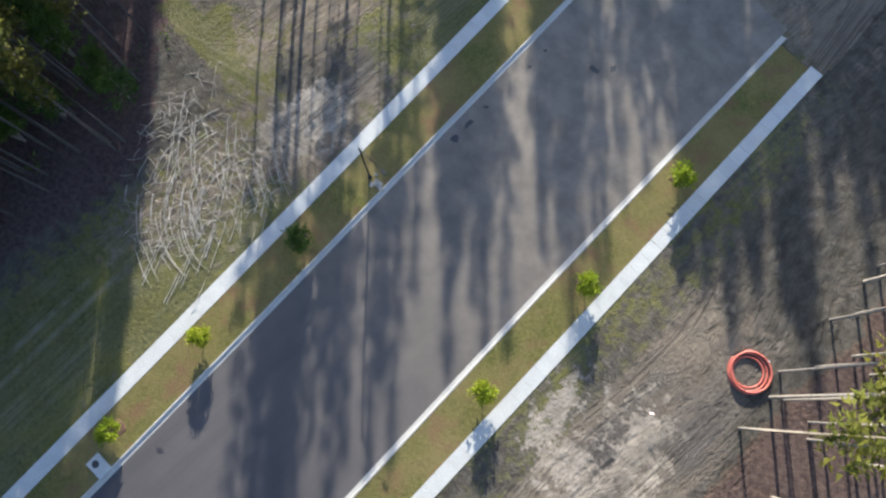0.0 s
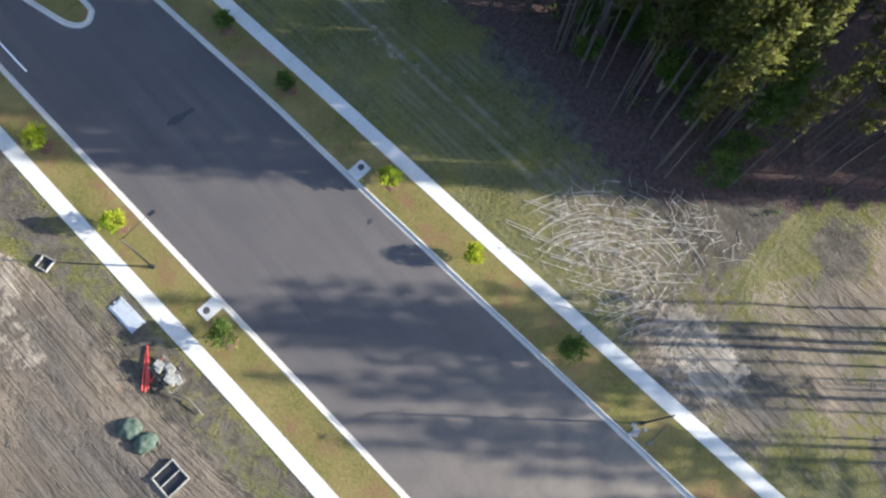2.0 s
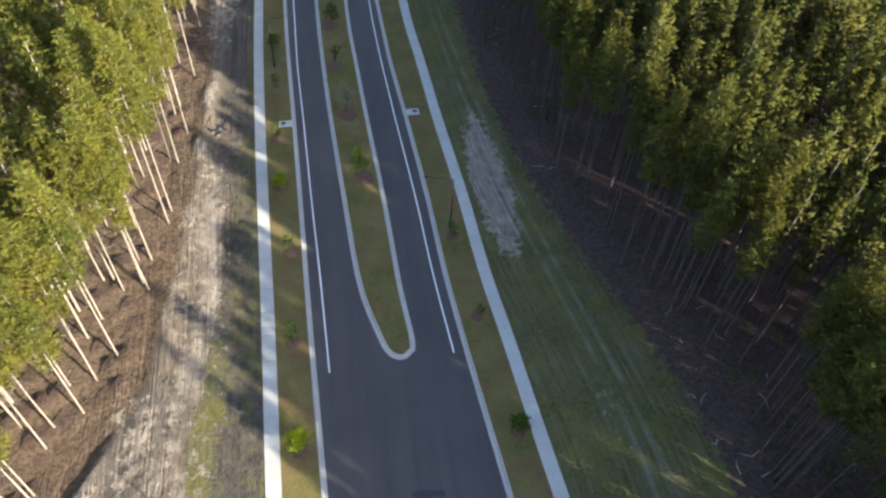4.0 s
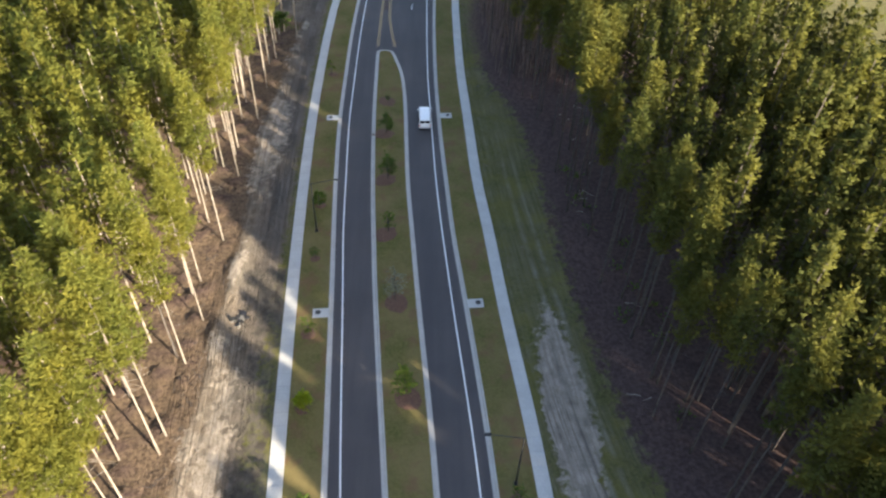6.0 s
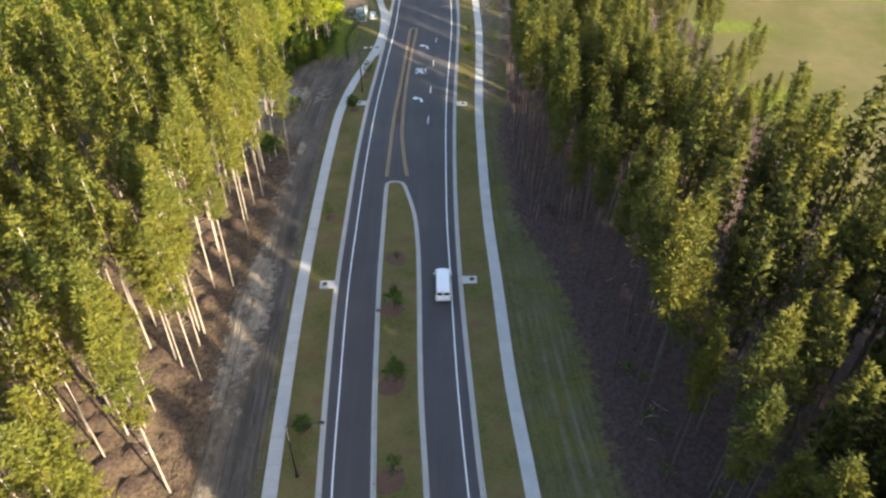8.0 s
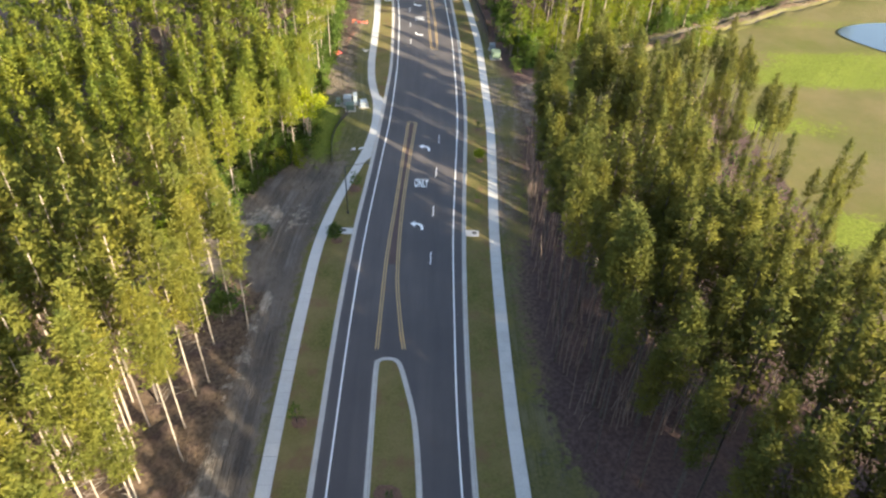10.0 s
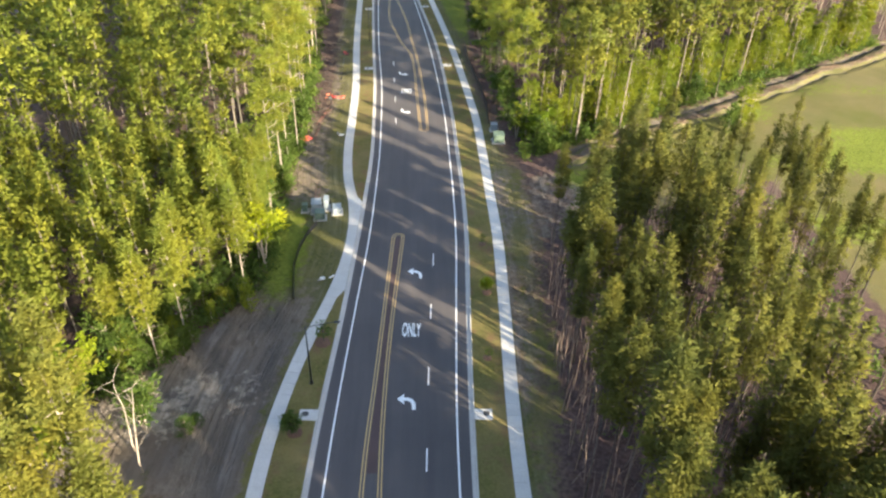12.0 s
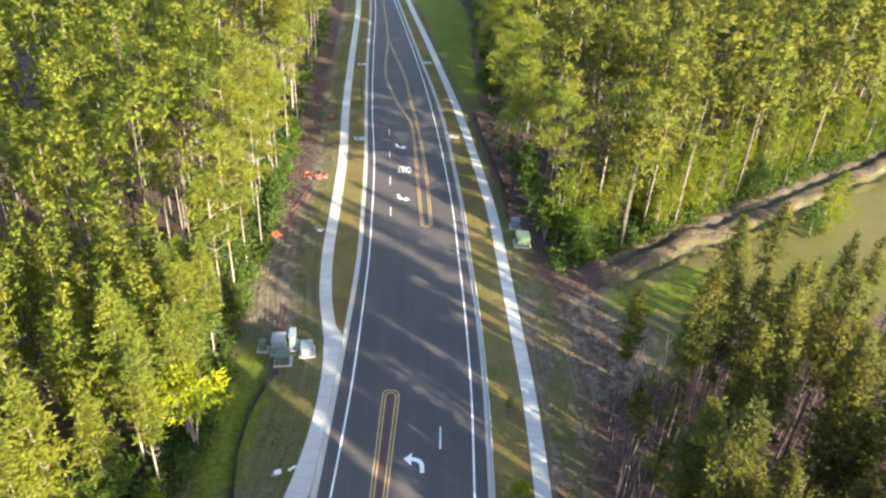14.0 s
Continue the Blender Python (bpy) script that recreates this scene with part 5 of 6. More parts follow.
# ---- broadleaf trees and undergrowth at the edge of the woods ----
def broadleaf_mesh(seed, height, radius, mat, blobs=100, per=22, size=0.36):
    rng = np.random.default_rng(seed)
    tips = []
    bm = bmesh.new()
    stems = rng.integers(3, 5)
    for s in range(stems):
        a = 6.283 * s / stems + rng.normal(0, 0.3)
        out = radius * rng.uniform(0.3, 0.55)
        top = Vector((out * math.cos(a), out * math.sin(a), height * rng.uniform(0.72, 0.9)))
        tube(bm, [(0, 0, -0.2), (top.x * 0.3, top.y * 0.3, height * 0.3), (top.x * 0.7, top.y * 0.7, height * 0.58), tuple(top)], [0.13, 0.10, 0.07, 0.025], 5, False)
        for _ in range(8):
            t = rng.uniform(0.45, 1.0)
            b = Vector((top.x * t, top.y * t, top.z * (0.1 + 0.9 * t)))
            e = b + Vector((rng.normal(0, 1), rng.normal(0, 1), abs(rng.normal(0.6, 0.5)))) * radius * 0.36
            tube(bm, [tuple(b), tuple((b + e) / 2 + Vector((0, 0, 0.1))), tuple(e)], [0.035, 0.022, 0.01], 4, False)
            tips.append(e)
    tips = np.array([tuple(t) for t in tips])
    c = tips[rng.integers(0, len(tips), blobs)] + rng.normal(0, 1, (blobs, 3)) * radius * 0.16
    crown = leaf_mesh(tuft_cloud(c, per, 0.32, size, rng, thin=0.3), mat)
    trunk = bpy.data.meshes.new("trunk")
    bm.to_mesh(trunk)
    bm.free()
    trunk.materials.append(PALE_BARK)
    return trunk, crown


def sapling_mesh(seed, height, radius, mat, blobs=70, per=20, size=0.36, low=0.08):
    """A slender leafy tree, in leaf from near the ground up."""
    rng = np.random.default_rng(seed)
    u = rng.random(blobs) ** 0.9
    a = rng.uniform(0, 6.283, blobs)
    prof = np.sqrt(np.maximum(0.1, 1 - (1.7 * u - 0.7) ** 2))
    r = radius * prof * np.sqrt(rng.uniform(0.05, 1, blobs))
    c = np.stack([r * np.cos(a), r * np.sin(a), height * (low + (1 - low) * u)], 1)
    crown = leaf_mesh(tuft_cloud(c, per, 0.34, size, rng, thin=0.3), mat)
    bm = bmesh.new()
    for k in range(2):
        e = rng.normal(0, radius * 0.35, 2)
        tube(bm, [(0.15 * k, 0, -0.2), (e[0] * 0.5, e[1] * 0.5, height * 0.5), (e[0], e[1], height * 0.95)], [0.075, 0.05, 0.015], 5, False)
    for p in c[:10]:
        tube(bm, [(0, 0, p[2] * 0.8), tuple(p)], [0.02, 0.008], 3, False)
    trunk = bpy.data.meshes.new("trunk")
    bm.to_mesh(trunk)
    bm.free()
    trunk.materials.append(PALE_BARK)
    return trunk, crown


SPRING = leaf_material("fresh_edge_leaves", (0.108, 0.142, 0.014), (0.212, 0.240, 0.022), 0.5)
FRESH = leaf_material("fresh_broad_leaves", (0.13, 0.19, 0.014), (0.25, 0.32, 0.022), 0.5)
BROAD = [broadleaf_mesh(51, 9.5, 3.4, FRESH), broadleaf_mesh(52, 8.0, 2.8, FRESH), broadleaf_mesh(53, 7.0, 2.6, DEEP_LEAVES), sapling_mesh(54, 11.5, 2.0, SPRING), sapling_mesh(55, 8.5, 1.7, SPRING, 55), sapling_mesh(56, 13.5, 2.1, SPRING, 80), sapling_mesh(57, 5.5, 1.8, DEEP_LEAVES, 45), broadleaf_mesh(58, 9.5, 3.3, LEAVES, 90)]


def broadleaf(x, y, k, s):
    ob = thing("broadleaf_tree", (x, y, 0.05), "low dark green broadleaf tree at the woods' edge" if k in (2, 6) else "slender leafy spring-green tree at the woods' edge" if 2 < k < 7 else "bright green broadleaf tree with forked pale stems at the woods' edge", "tree", "broadleaf trees", (x * 91 + y * 17) % 360)
    ob.scale = (s, s, s)
    part_of("trunk", BROAD[k][0], ob)
    part_of("crown", BROAD[k][1], ob)


broadleaf(-19.4, 222.3, 7, 1.08)
for x, y, k, s in ((-32.5, 204, 2, 1.0), (-36, 197.5, 0, 0.95), (-33.5, 189.5, 1, 0.9), (-27, 211, 2, 0.9), (-24, 214.5, 2, 0.8), (-22.5, 232, 2, 1.0), (-21.5, 248, 2, 0.9), (-22.5, 262, 2, 0.8), (-30, 226, 0, 1.0), (-34, 244, 1, 1.2),
                   (-24, 176, 2, 0.6), (-22.5, 193, 6, 0.5), (-21.6, 194.2, 6, 0.35), (63.5, 266.8, 4, 1.0), (61, 265.5, 6, 1.0), (66, 269, 3, 0.8), (19.8, 262, 2, 0.9), (23.5, 259.5, 1, 0.9)):
    broadleaf(x, y, k, s)
rng_b = np.random.default_rng(61)
for i in range(34):
    broadleaf(43 + rng_b.uniform(0, 18), 2 + rng_b.uniform(0, 24), 2 if i % 3 else 6, rng_b.uniform(0.5, 1.0))
for i in range(96):
    x = 22 + i * 0.98 + rng_b.uniform(-0.8, 0.8)
    broadleaf(x, float(ditch_line(x)) + rng_b.uniform(4.0, 15), int(rng_b.choice([3, 4, 5, 3, 6])), rng_b.uniform(0.75, 1.1))
for i in range(26):
    y = 194 + i * 3.2
    if 215 < y < 229:
        continue
    broadleaf(float(L_WOODS(y)) - rng_b.uniform(0.3, 5), y + rng_b.uniform(-1, 1), int(rng_b.choice([6, 6, 2])), rng_b.uniform(0.45, 0.9))
for i in range(26):
    x = -46 + i * 1.05 + rng_b.uniform(-0.5, 0.5)
    broadleaf(x, max(float(trail_north(x)), 190 + 0.12 * (x + 60)) + rng_b.uniform(0.6, 5), int(rng_b.choice([4, 6, 6])), rng_b.uniform(0.4, 0.7))
for i in range(16):
    y = 268 + i * 9 + rng_b.uniform(-3, 3)
    broadleaf(float(R_WOODS(y)) + rng_b.uniform(1, 5), y, int(rng_b.choice([2, 2, 3])), rng_b.uniform(0.6, 1.0))


def dead_tree(x, y, height, seed, lean):
    """A bare pale snag with broken limbs."""
    rng = np.random.default_rng(seed)
    ob = thing("dead_tree", (x, y, 0.0), "bare pale dead tree with broken limbs at the woods' edge", "tree", "dead trees")
    bm = bmesh.new()
    pts = [(lean[0] * t * t + rng.normal(0, 0.06), lean[1] * t * t + rng.normal(0, 0.06), height * t - 0.2) for t in np.linspace(0, 1, 7)]
    tube(bm, pts, [0.12, 0.105, 0.09, 0.075, 0.06, 0.045, 0.02], 7)
    part("trunk", bm, PALE_BARK, ob)
    for k in range(12):
        bm = bmesh.new()
        i = 3 + k % 4 if k < 10 else 2
        b = Vector(pts[i])
        a, ln = rng.uniform(0, 6.283), rng.uniform(0.9, 2.6)
        e = b + Vector((ln * math.cos(a), ln * math.sin(a), ln * rng.uniform(0.1, 0.7)))
        tube(bm, [tuple(b), tuple((b + e) / 2 + Vector((0, 0, 0.15))), tuple(e)], [0.035, 0.024, 0.01], 4, False)
        part("limb", bm, PALE_BARK, ob)


dead_tree(-25.5, 188.5, 11, 301, (1.2, 0.8))
dead_tree(-27.0, 191.0, 9, 302, (-0.6, 1.2))
dead_tree(-36.0, 222.0, 16, 303, (1.0, -0.5))


def undergrowth():
    rng = np.random.default_rng(71)
    spots = []
    for _ in range(900):
        y = rng.uniform(176, 430)
        x = float(L_WOODS(y)) - rng.exponential(4.0) if rng.random() < 0.6 else float(R_WOODS(max(y, 256))) + rng.exponential(5.0)
        y = y if x < 0 else max(y, 257 + (x - 25) * 0.6)
        if bool(wooded(np.array(x), np.array(y))):
            spots.append((x, y, rng.uniform(0.2, 1.5)))
    for _ in range(700):
        y = rng.uniform(190, 300)
        x = float(L_WOODS(y)) - rng.exponential(5.0) + 0.6
        if bool(wooded(np.array(x - 0.6), np.array(y))):
            spots.append((x, y, rng.uniform(0.2, 2.6)))
    for _ in range(1100):
        x = rng.uniform(20, 118)
        spots.append((x, float(ditch_line(x)) + 3.0 + rng.exponential(9.0), rng.uniform(0.1, 2.0)))
    for _ in range(260):
        x, y = rng.uniform(22, 60), rng.uniform(185, 246)
        if bool(wooded(np.array(x), np.array(y))):
            spots.append((x, y, rng.uniform(0.2, 1.2)))
    for _ in range(40):
        y = rng.uniform(-10, 175)
        x = float(R_WOODS(y)) + rng.uniform(2, 14)
        spots.append((x, y, rng.uniform(0.1, 0.5)))
    c = np.array(spots)
    me = leaf_mesh(tuft_cloud(c, 30, 0.55, 0.42, rng, 0.0, 0.34, reach=0.0), DEEP_LEAVES)
    tagged(new("undergrowth", me), "low green undergrowth at the foot of the woods", "undergrowth", kind="stuff")


undergrowth()


def bare_saplings():
    """Thin leafless stems that fill the stand before the meadow."""
    rng = np.random.default_rng(72)
    bm = bmesh.new()
    made = 0
    while made < 1000:
        y = rng.uniform(158, 250)
        x = float(R_WOODS(y)) + rng.uniform(-0.5, 34)
        if not bool(wooded(np.array(x + 0.6), np.array(y))):
            continue
        made += 1
        h, lean = rng.uniform(3.5, 9.0), rng.normal(0, 0.5, 2)
        tube(bm, [(x, y, 0), (x + lean[0] * 0.4, y + lean[1] * 0.4, h * 0.5), (x + lean[0], y + lean[1], h)], [0.055, 0.042, 0.012], 4, False)
        for _ in range(3):
            a, z, ln = rng.uniform(0, 6.283), h * rng.uniform(0.35, 0.85), rng.uniform(0.6, 1.8)
            tube(bm, [(x + lean[0] * 0.6, y + lean[1] * 0.6, z), (x + lean[0] * 0.6 + ln * math.cos(a), y + lean[1] * 0.6 + ln * math.sin(a), z + 0.7 * ln)], [0.025, 0.006], 3, False)
    tagged(part("bare_saplings", bm, RED_BARK, None), "thin leafless reddish-grey saplings among the pines", "saplings", kind="stuff")


bare_saplings()


# ---- brush and fallen sticks ----
def sticks(name, label, area, count, length, radius, seed, mat=TWIG, z=0.15, arc=None):
    rng = np.random.default_rng(seed)
    bm = bmesh.new()
    cx, cy, rx, ry, turn = area
    ca, sa = math.cos(radians(turn)), math.sin(radians(turn))
    for _ in range(count):
        a, r = rng.uniform(0, 6.283), math.sqrt(rng.random())
        u, v = rx * r * math.cos(a), ry * r * math.sin(a)
        x, y = cx + u * ca - v * sa, cy + u * sa + v * ca
        d = rng.uniform(0, 6.283) if arc is None or rng.random() < 0.45 else math.atan2(y - arc[1], x - arc[0]) + (1.571 if rng.random() < 0.55 else 0) + rng.normal(0, 0.15)
        ln = length * rng.uniform(0.4, 1.3)
        bend = rng.normal(0, 0.17) * ln
        h = z + abs(rng.normal(0, 0.12))
        dx, dy = math.cos(d), math.sin(d)
        pts = [(x - dx * ln / 2, y - dy * ln / 2, h), (x - dy * bend, y + dx * bend, h + 0.08), (x + dx * ln / 2, y + dy * ln / 2, h + rng.uniform(-0.05, 0.1))]
        tube(bm, pts, [radius, radius * 0.8, radius * 0.3], 4, False)
    ob = part(name, bm, mat, None)
    return tagged(ob, label, "brush", kind="stuff")


sticks("brush_pile", "heap of pale dry cut branches on the ground", (33, -2, 8.0, 14, 12), 420, 2.8, 0.022, 81, arc=(44, -4))


def track_arcs():
    """Long bent poles in two crossing fans, standing in for pale wheel tracks."""
    rng = np.random.default_rng(87)
    bm = bmesh.new()
    for cx, cy, r0, r1, a0, a1, count in ((25.2, 0.3, 5.5, 13.5, -10, 85, 48), (21, -16, 13, 24, 25, 78, 40), (60, 28, 34, 46, 205, 235, 40)):
        for _ in range(count):
            r, a, span = rng.uniform(r0, r1), radians(rng.uniform(a0, a1)), rng.uniform(2.0, 6.5)
            jx, jy, z = rng.normal(0, 0.5), rng.normal(0, 0.5), rng.uniform(0.14, 0.34)
            pts = [(cx + jx + r * math.cos(a + span / r * t), cy + jy + r * math.sin(a + span / r * t), z + 0.06 * math.sin(9 * t + r)) for t in np.linspace(-0.5, 0.5, 6)]
            tube(bm, pts, [0.036, 0.036, 0.033, 0.03, 0.022, 0.01], 4, False)
    tagged(part("brush_pile", bm, TWIG, None), "long pale bent poles standing in for wheel tracks in the grass", "brush", kind="stuff")


track_arcs()
sticks("fallen_branches", "scattered pale fallen branches under the pines", (43, 42, 7, 24, 10), 22, 2.2, 0.045, 82)
sticks("fallen_branches", "scattered pale fallen branches under the pines", (29, 130, 4, 50, 0), 16, 1.8, 0.04, 83)
sticks("forest_slash", "brown branches and roots on the bare ground", (-16, 285, 3.0, 36, 0), 170, 2.2, 0.05, 84, BARK)
sticks("ditch_brush", "dry brown brush along the ditch", (62, 280.5, 46, 2.4, 32.8), 620, 1.5, 0.03, 86, mat=BARK, z=0.25)
sticks("root_litter", "broken roots and sticks along the graded soil", (-22, 110, 2.6, 70, 1), 160, 1.4, 0.04, 85, BARK)

# ---- yard beside the sidewalk ----
HOSE_RED = paint("red_hose", (0.42, 0.10, 0.07), 0.55)
RED_PAINT = paint("red_painted_steel", (0.42, 0.05, 0.04), 0.5)
ORANGE = paint("orange_plastic", (0.42, 0.12, 0.06), 0.6)
PINK = paint("pale_pink_ribbon", (0.72, 0.50, 0.50), 0.6)
RUST = paint("rusty_steel", (0.20, 0.085, 0.06), 0.7)
BLUE_GREY = paint("blue_grey_planks", (0.32, 0.34, 0.38), 0.7, 0, 0.4)
GREEN_CANVAS = speckled("green_canvas", (0.026, 0.044, 0.034), (0.060, 0.084, 0.064), 3.0, 0.8, 0.8, 0.4)
GREEN_BOX = paint("green_utility_paint", (0.085, 0.125, 0.095), 0.5)
GREY_BOX = paint("pale_blue_grey_paint", (0.18, 0.215, 0.24), 0.5)
STONE = speckled("grey_stone", (0.15, 0.145, 0.135), (0.30, 0.29, 0.27), 3.0, 0.9, 0.8, 0.5)
WEATHERED = speckled("weathered_steel", (0.10, 0.095, 0.09), (0.19, 0.18, 0.165), 4.0, 0.7, 0.8, 0.3, 0.4)

coil = thing("hose_coil", (-19.3, -23.4, 0.12), "coil of thick reddish-orange hose lying on bare soil", "hose")
for k, (r, z, dx) in enumerate(((2.0, 0.1, 0), (1.78, 0.1, 0.1), (1.9, 0.29, -0.06), (1.45, 0.12, 0.12))):
    bm = bmesh.new()
    n = 44
    end = n if k else n - 4
    tube(bm, [(dx + r * math.cos(6.283 * i / n + k), dx + r * math.sin(6.283 * i / n + k), z + 0.03 * math.sin(3 * i)) for i in range(end + 1)], 0.1, 8)
    part("hose_loop", bm, HOSE_RED, coil)
part("tag", boxed((0.3, 0.2, 0.1), (-0.5, -1.95, 0.25), (0, 10, 30), 0.02), WHITE_LINE, coil, "white tag")

stake = thing("survey_stake", (-15.6, -13.8, 0.08), "wooden survey stake with a pale pink ribbon in bare soil", "stake", turn=20)
part("post", boxed((0.05, 0.05, 1.3), (0, 0, 0.6), (4, 3, 0), 0.005), TWIG, stake)
part("ribbon", boxed((0.42, 0.16, 0.02), (0.18, 0.02, 1.2), (20, 25, 15), 0.004), PINK, stake, "pale pink ribbon")

stack = thing("plank_stack", (-10.35, 29.8, 0.1), "bundle of pale blue-grey planks on the soil", "planks", turn=5)
for i in range(7):
    part("plank", boxed((0.2, 3.6 - 0.12 * (i % 3), 0.09), (-0.7 + 0.235 * i, 0.08 * (i % 2), 0.08 + 0.02 * (i % 2)), (0, 0, 0.8 * (i % 3)), 0.01), BLUE_GREY, stack)
for i in range(5):
    part("plank", boxed((0.2, 3.3, 0.08), (-0.5 + 0.235 * i, -0.1, 0.18), (0, 0, -0.7 * (i % 2)), 0.01), BLUE_GREY, stack)

trailer = thing("equipment_trailer", (-10.6, 22.4, 0.1), "small grey steel trailer loaded with stone blocks", "trailer", turn=2)
for s in (-0.85, 0.85):
    part("side_rail", boxed((0.1, 3.2, 0.14), (s, 0, 0.55), bevel=0.02), WEATHERED, trailer)
    bm = bmesh.new()
    tube(bm, [(s * 1.12, -0.2, 0.36), (s * 1.35, -0.2, 0.36)], 0.34, 16)
    wheel = part("wheel", bm, RUBBER, trailer, "black tyre")
    bm = bmesh.new()
    tube(bm, [(s * 1.33, -0.2, 0.36), (s * 1.37, -0.2, 0.36)], 0.16, 12)
    part("rim", bm, CHROME, wheel, "steel rim")
for i in range(6):
    part("cross_bar", boxed((1.7, 0.09, 0.1), (0, -1.5 + 0.6 * i, 0.55)), WEATHERED, trailer)
for s in (-0.8, 0.8):
    for yy in (-1.5, 0, 1.5):
        part("stake", boxed((0.07, 0.07, 0.8), (s, yy, 1.0)), WEATHERED, trailer)
bm = bmesh.new()
tube(bm, [(-0.8, -1.6, 0.55), (0, -3.0, 0.5), (0.05, -5.0, 0.35)], [0.06, 0.06, 0.05], 6)
part("drawbar", bm, WEATHERED, trailer)
rng_s = np.random.default_rng(91)
for i in range(9):
    part("stone_block", boxed((rng_s.uniform(0.5, 0.8), rng_s.uniform(0.5, 0.9), 0.4), (rng_s.uniform(-0.3, 0.55), -1.0 + 0.27 * i, 0.82 + 0.1 * (i % 3)), (0, 0, rng_s.uniform(-20, 20)), 0.05), STONE, trailer, "pale stone block")

pipes = thing("red_pipes", (-11.9, 24.3, 0.12), "bundle of red steel pipes lying in a V on soil", "pipes")
for i, (dx, dy, rot, ln) in enumerate(((0, 0, -36, 4.2), (0.25, 0.1, -33, 4.0), (-0.2, 0.1, -40, 3.8), (0.45, 0.3, -30, 3.4), (0.7, -0.7, -62, 2.4))):
    m = pose(dx, dy, 0.1 + 0.05 * (i % 2), 90, 0, rot)
    bm = bmesh.new()
    tube(bm, [(0, 0, -ln / 2), (0, 0, ln / 2)], 0.08, 8)
    bm.transform(m)
    part("pipe", bm, RED_PAINT, pipes)


def canvas_heap(x, y, r, seed, h=0.55):
    bm = bmesh.new()
    bmesh.ops.create_icosphere(bm, subdivisions=4, radius=1.0)
    for v in bm.verts:
        k = 1 + 0.22 * noise.noise(v.co * 2.3 + Vector((seed, 0, 0))) + 0.08 * noise.noise(v.co * 7)
        v.co = Vector((v.co.x * r * k, v.co.y * r * 1.25 * k, max(-0.05, v.co.z * h * k)))
    for f in bm.faces:
        f.smooth = True
    ob = part("tarpaulin", bm, GREEN_CANVAS, None)
    ob.matrix_basis = pose(x, y, 0.1, 0, 0, seed * 40)
    tagged(ob, "crumpled dark green tarpaulin heap on the soil", "tarpaulin", "tarpaulins")


canvas_heap(-16.1, 20.9, 0.95, 1)
canvas_heap(-15.7, 18.9, 0.9, 2)


WORN_RIM = concrete_material("worn_rim_concrete", (0.17, 0.165, 0.155), (0.27, 0.26, 0.245))


def catch_basin(x, y, turn, size, halves):
    ob = thing("catch_basin", (x, y, 0.08), "open square concrete catch basin set in bare soil", "catch basin", "catch basins", turn)
    w = size / 2
    for sx, sy, a, b in ((0, w, size + 0.12, 0.12), (0, -w, size + 0.12, 0.12), (w, 0, 0.12, size - 0.12), (-w, 0, 0.12, size - 0.12)):
        part("rim", boxed((a, b, 0.42), (sx, sy, 0.12), bevel=0.02), WORN_RIM, ob)
    if halves:
        part("divider", boxed((size - 0.12, 0.1, 0.38), (0, 0, 0.11), bevel=0.02), WORN_RIM, ob)
    # flat black plate paints the darkness of the open basin
    part("opening", boxed((size - 0.12, size - 0.12, 0.04), (0, 0, 0.06)), BLACK_METAL, ob, "black plate painting the shade inside the basin")


catch_basin(-15.8, 14.85, 4, 2.3, True)
catch_basin(-13.3, 39.1, 20, 1.25, False)


def rubbish_heap(x, y, seed, label, mats, count, spread):
    rng = np.random.default_rng(seed)
    ob = thing("debris_heap", (x, y, 0.1), label, "debris", "debris heaps")
    for i in range(count):
        s = rng.uniform(0.25, 0.8, 3) * (1, 1, 0.5)
        part("piece", boxed(tuple(s), (rng.normal(0, spread), rng.normal(0, spread), 0.12 + 0.1 * (i % 3)), tuple(rng.uniform(-25, 25, 2)) + (rng.uniform(0, 180),), 0.03), mats[i % len(mats)], ob)


rubbish_heap(-18.9, 101.1, 101, "dark heap of scrap on the graded soil", [BLACK_METAL, WEATHERED, RUBBER], 14, 0.6)
rubbish_heap(-18.6, 261.4, 102, "heap of bright red sheeting by the trees", [RED_PAINT, ORANGE], 12, 0.5)
rubbish_heap(-14.9, 280.5, 103, "heap of red and brown scrap on bare soil", [RED_PAINT, WEATHERED, BARK, ORANGE], 22, 0.9)
rubbish_heap(-15.3, 306.3, 104, "small heap of red scrap on bare soil", [RED_PAINT, BARK], 9, 0.4)
rubbish_heap(-12.3, 263.2, 105, "few pale scraps beside the sidewalk", [WHITE_LINE, STONE], 4, 0.35)


rubbish_heap(-11.3, 219.6, 106, "few pale scraps beside the sidewalk", [WHITE_LINE, STONE], 3, 0.4)


def long_pole(x0, y0, x1, y1, mat, label):
    bm = bmesh.new()
    tube(bm, [(x0, y0, 0.2), ((x0 + x1) / 2, (y0 + y1) / 2, 0.24), (x1, y1, 0.2)], 0.045, 6)
    tagged(part("pole", bm, mat, None), label, "pole", "poles on the ground")


for a in ((-17.6, 267, -15.2, 279), (-17.2, 269, -14.9, 276), (-16.3, 272, -17.2, 262.5), (-14.7, 290, -15.2, 304), (-14.6, 239, -14.9, 245), (-14.2, 239.5, -14.3, 244.5)):
    long_pole(*a, RUST if a[1] < 280 else BLACK_METAL, "long rusty orange pole lying on bare soil" if a[1] < 280 else "long dark pole lying on bare soil")


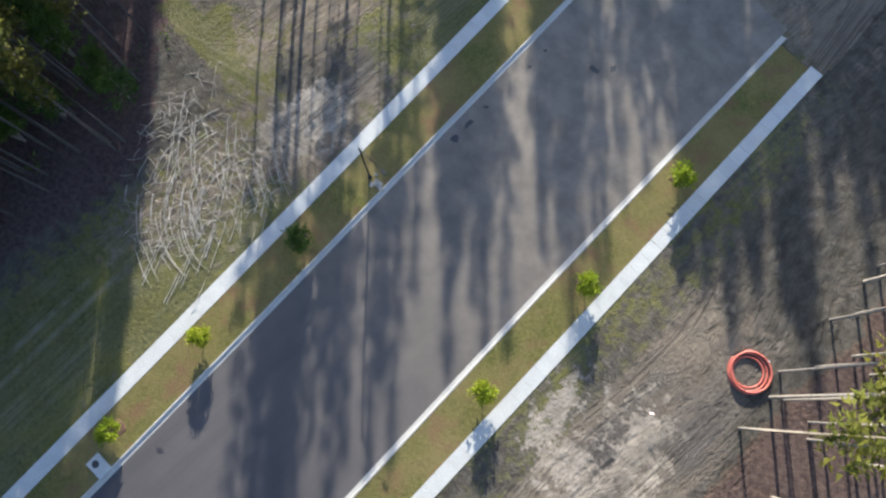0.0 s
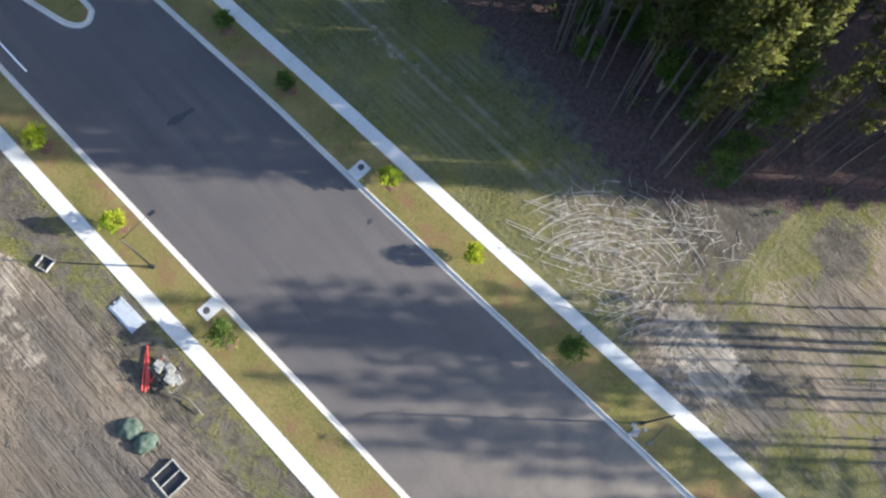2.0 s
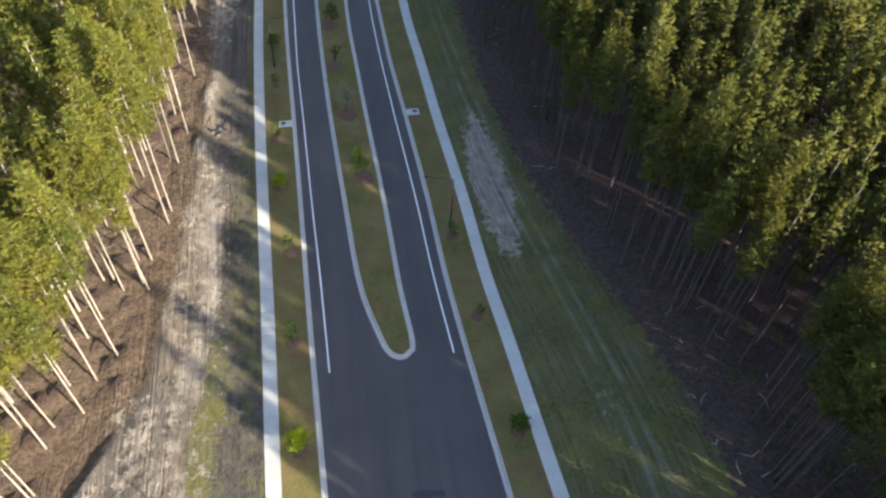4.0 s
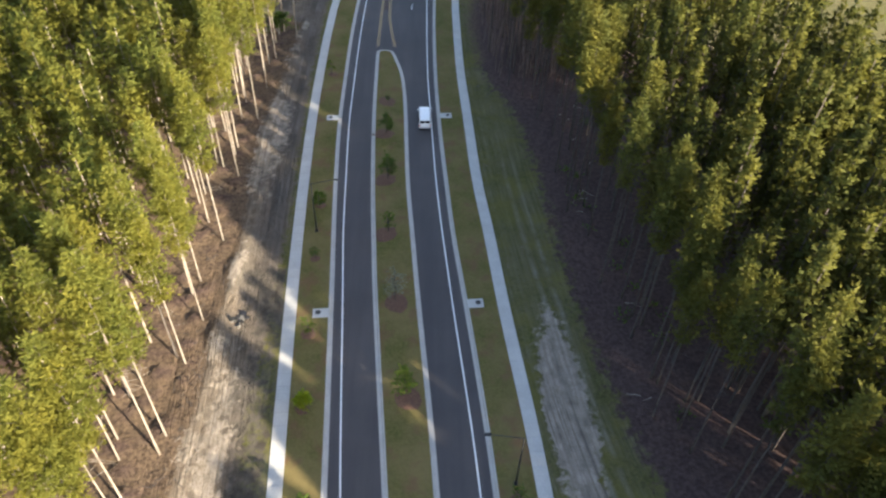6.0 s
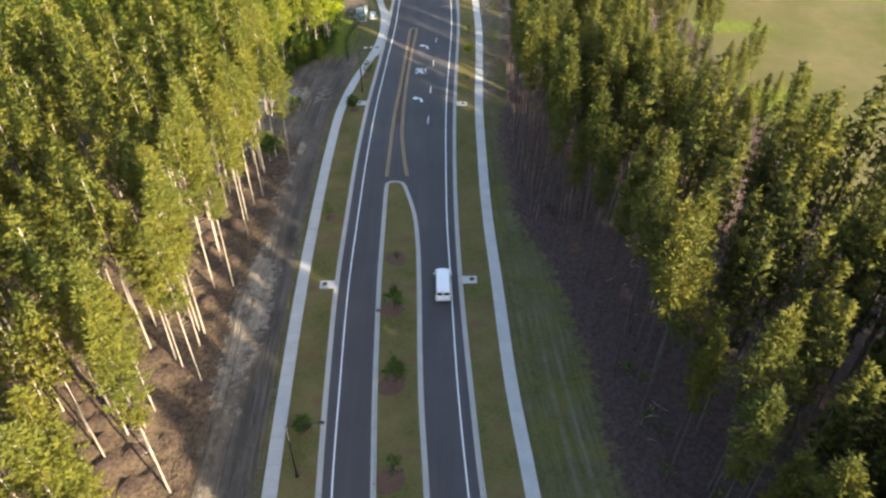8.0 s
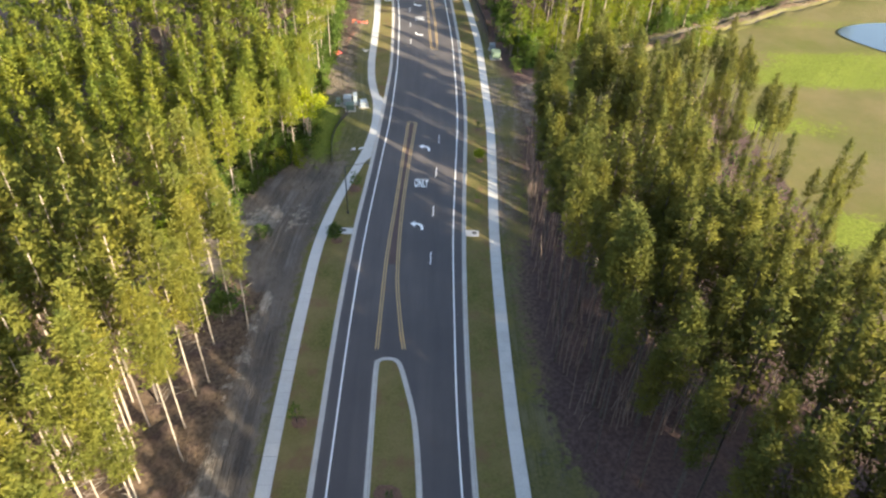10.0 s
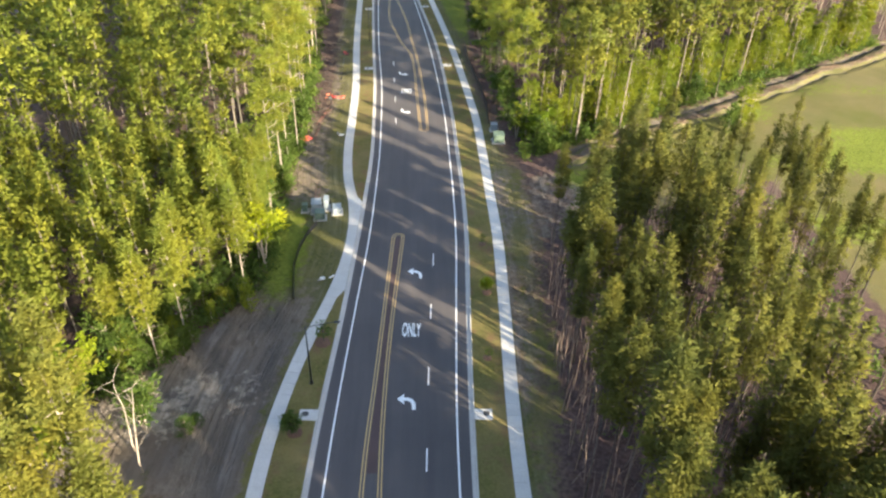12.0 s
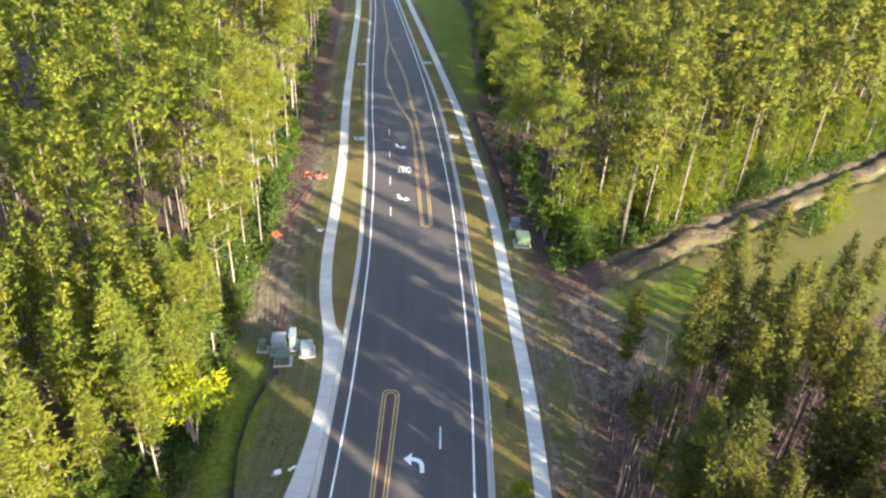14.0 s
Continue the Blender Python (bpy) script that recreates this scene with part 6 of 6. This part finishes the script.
def utility_cabinet(x, y, w, d, h, mat, label, turn=0.0):
    ob = thing("utility_cabinet", (x, y, 0.1), label, "utility cabinet", "utility cabinets", turn)
    part("pad", boxed((w + 0.5, d + 0.5, 0.22), (0, 0, 0.04), bevel=0.02), CONCRETE, ob, "concrete pad")
    part("body", boxed((w, d, h), (0, 0, 0.15 + h / 2), bevel=0.04), mat, ob)
    part("lid", boxed((w + 0.06, d + 0.06, 0.07), (0, 0.02, 0.17 + h), (3, 0, 0), 0.02), mat, ob)
    part("door", boxed((w * 0.84, 0.03, h * 0.75), (0, -d / 2 - 0.018, 0.15 + h * 0.47), bevel=0.008), mat, ob)
    part("handle", boxed((0.04, 0.05, 0.22), (w * 0.3, -d / 2 - 0.05, 0.15 + h * 0.5)), BLACK_METAL, ob, "dark handle")


utility_cabinet(-14.0, 236.6, 1.5, 1.7, 1.6, GREY_BOX, "pale blue-grey utility cabinet on a pad", 4)
utility_cabinet(-12.6, 237.4, 0.7, 1.6, 1.7, GREY_BOX, "narrow pale blue-grey utility cabinet on a pad", 2)
utility_cabinet(-13.3, 234.6, 1.5, 1.3, 1.1, GREEN_BOX, "dark green utility cabinet on a pad", 4)
utility_cabinet(-10.9, 236.3, 1.3, 1.6, 0.9, GREY_BOX, "low pale blue-grey utility cabinet near the sidewalk", 8)
utility_cabinet(-15.8, 236.6, 0.8, 0.8, 1.1, GREEN_BOX, "small dark green utility cabinet", 0)
utility_cabinet(16.4, 260.8, 1.9, 1.8, 1.5, GREEN_BOX, "grey-green transformer cabinet on a concrete pad", 0)
utility_cabinet(16.0, 265.6, 1.2, 1.2, 1.2, GREY_BOX, "grey utility cabinet beside the woods", 0)


def silt_fence(points, label):
    ob = thing("silt_fence", (0, 0, 0), label, "fence", "silt fences")
    for (x0, y0), (x1, y1) in zip(points, points[1:]):
        ln, a = math.hypot(x1 - x0, y1 - y0), math.degrees(math.atan2(y1 - y0, x1 - x0))
        part("fabric", boxed((ln, 0.03, 0.7), ((x0 + x1) / 2, (y0 + y1) / 2, 0.42), (6, 0, a)), BLACK_METAL, ob, "black fabric")
        part("stake", boxed((0.05, 0.05, 1.0), (x0, y0 + 0.04, 0.5)), BARK, ob, "wooden stake")


silt_fence([(-13.6, 232.8), (-14.6, 230), (-15.3, 226.5), (-15.5, 222), (-15.1, 218.5), (-14.6, 215)], "low black fabric silt fence on the grass")
silt_fence([(15.2, 268), (15.6, 276), (15.3, 284), (14.5, 292), (13.6, 301), (13.3, 312)], "low black fabric silt fence along the woods")

# pond far beyond the meadow
m_, n_, b_ = material("pond_water")
b_.inputs["Base Color"].default_value = (0.03, 0.05, 0.07, 1)
b_.inputs["Roughness"].default_value = 0.08
bump(n_, b_, fuzz(n_, 1.5, 3), 0.15, 0.05)
bm = bmesh.new()
bm.faces.new([bm.verts.new((118 + 15 * math.cos(a) * (1 + 0.1 * math.sin(3 * a)), 277 + 11 * math.sin(a), 0.32)) for a in np.linspace(0, 6.283, 41)[:-1]])
tagged(part("pond", bm, m_, None), "small blue pond in the meadow", "pond", kind="structure")


# ---- stains on the road and the worn patch by the lamp ----
STAIN = speckled("oil_stain", (0.012, 0.012, 0.015), (0.028, 0.027, 0.030), 5.0, 0.6)


def stain(x, y, rx, ry, seed, mat=STAIN):
    rng = np.random.default_rng(seed)
    bm = bmesh.new()
    a = np.linspace(0, 6.283, 15)[:-1]
    r = rng.uniform(0.55, 1.15, 14)
    bm.faces.new([bm.verts.new((x + rx * k * math.cos(t), y + ry * k * math.sin(t), 0.005)) for k, t in zip(r, a)])
    tagged(part("road_stain", bm, mat, None), "dark irregular stain on the asphalt", "stain", kind="structure")


for i, (x, y, rx, ry) in enumerate(((5.6, 44.0, 1.9, 0.6), (13.3, 22.2, 0.45, 0.3), (16.9, -19.2, 0.5, 0.5), (17.1, -21.3, 0.25, 0.8), (17.2, -23.9, 0.25, 0.3), (17.3, -30.3, 0.2, 0.2), (17.5, -32.8, 0.18, 0.2), (12.5, -35, 0.7, 0.3), (11.2, -36.5, 0.3, 0.5))):
    stain(x, y, rx, ry, 200 + i)
apron = thing("concrete_spill", (18.5, -10.2, 0.12), "rough patch of pale spilled concrete beside the lamp", "concrete patch", turn=5)
for dx, dy, sx, sy in ((0.2, 0, 0.9, 0.7), (-0.45, 0.2, 0.5, 0.5), (0.6, 0.5, 0.4, 0.5), (1.0, -0.6, 0.35, 0.3)):
    part("lump", boxed((sx, sy, 0.08), (dx, dy, 0.03), (0, 0, 40 * dx), 0.03), WORN_RIM, apron)

# last: the many slabs
sidewalk(L_WALK, -51.5, 445, 1, L_KERB)
sidewalk(R_WALK, -60, 445, -1, R_KERB)
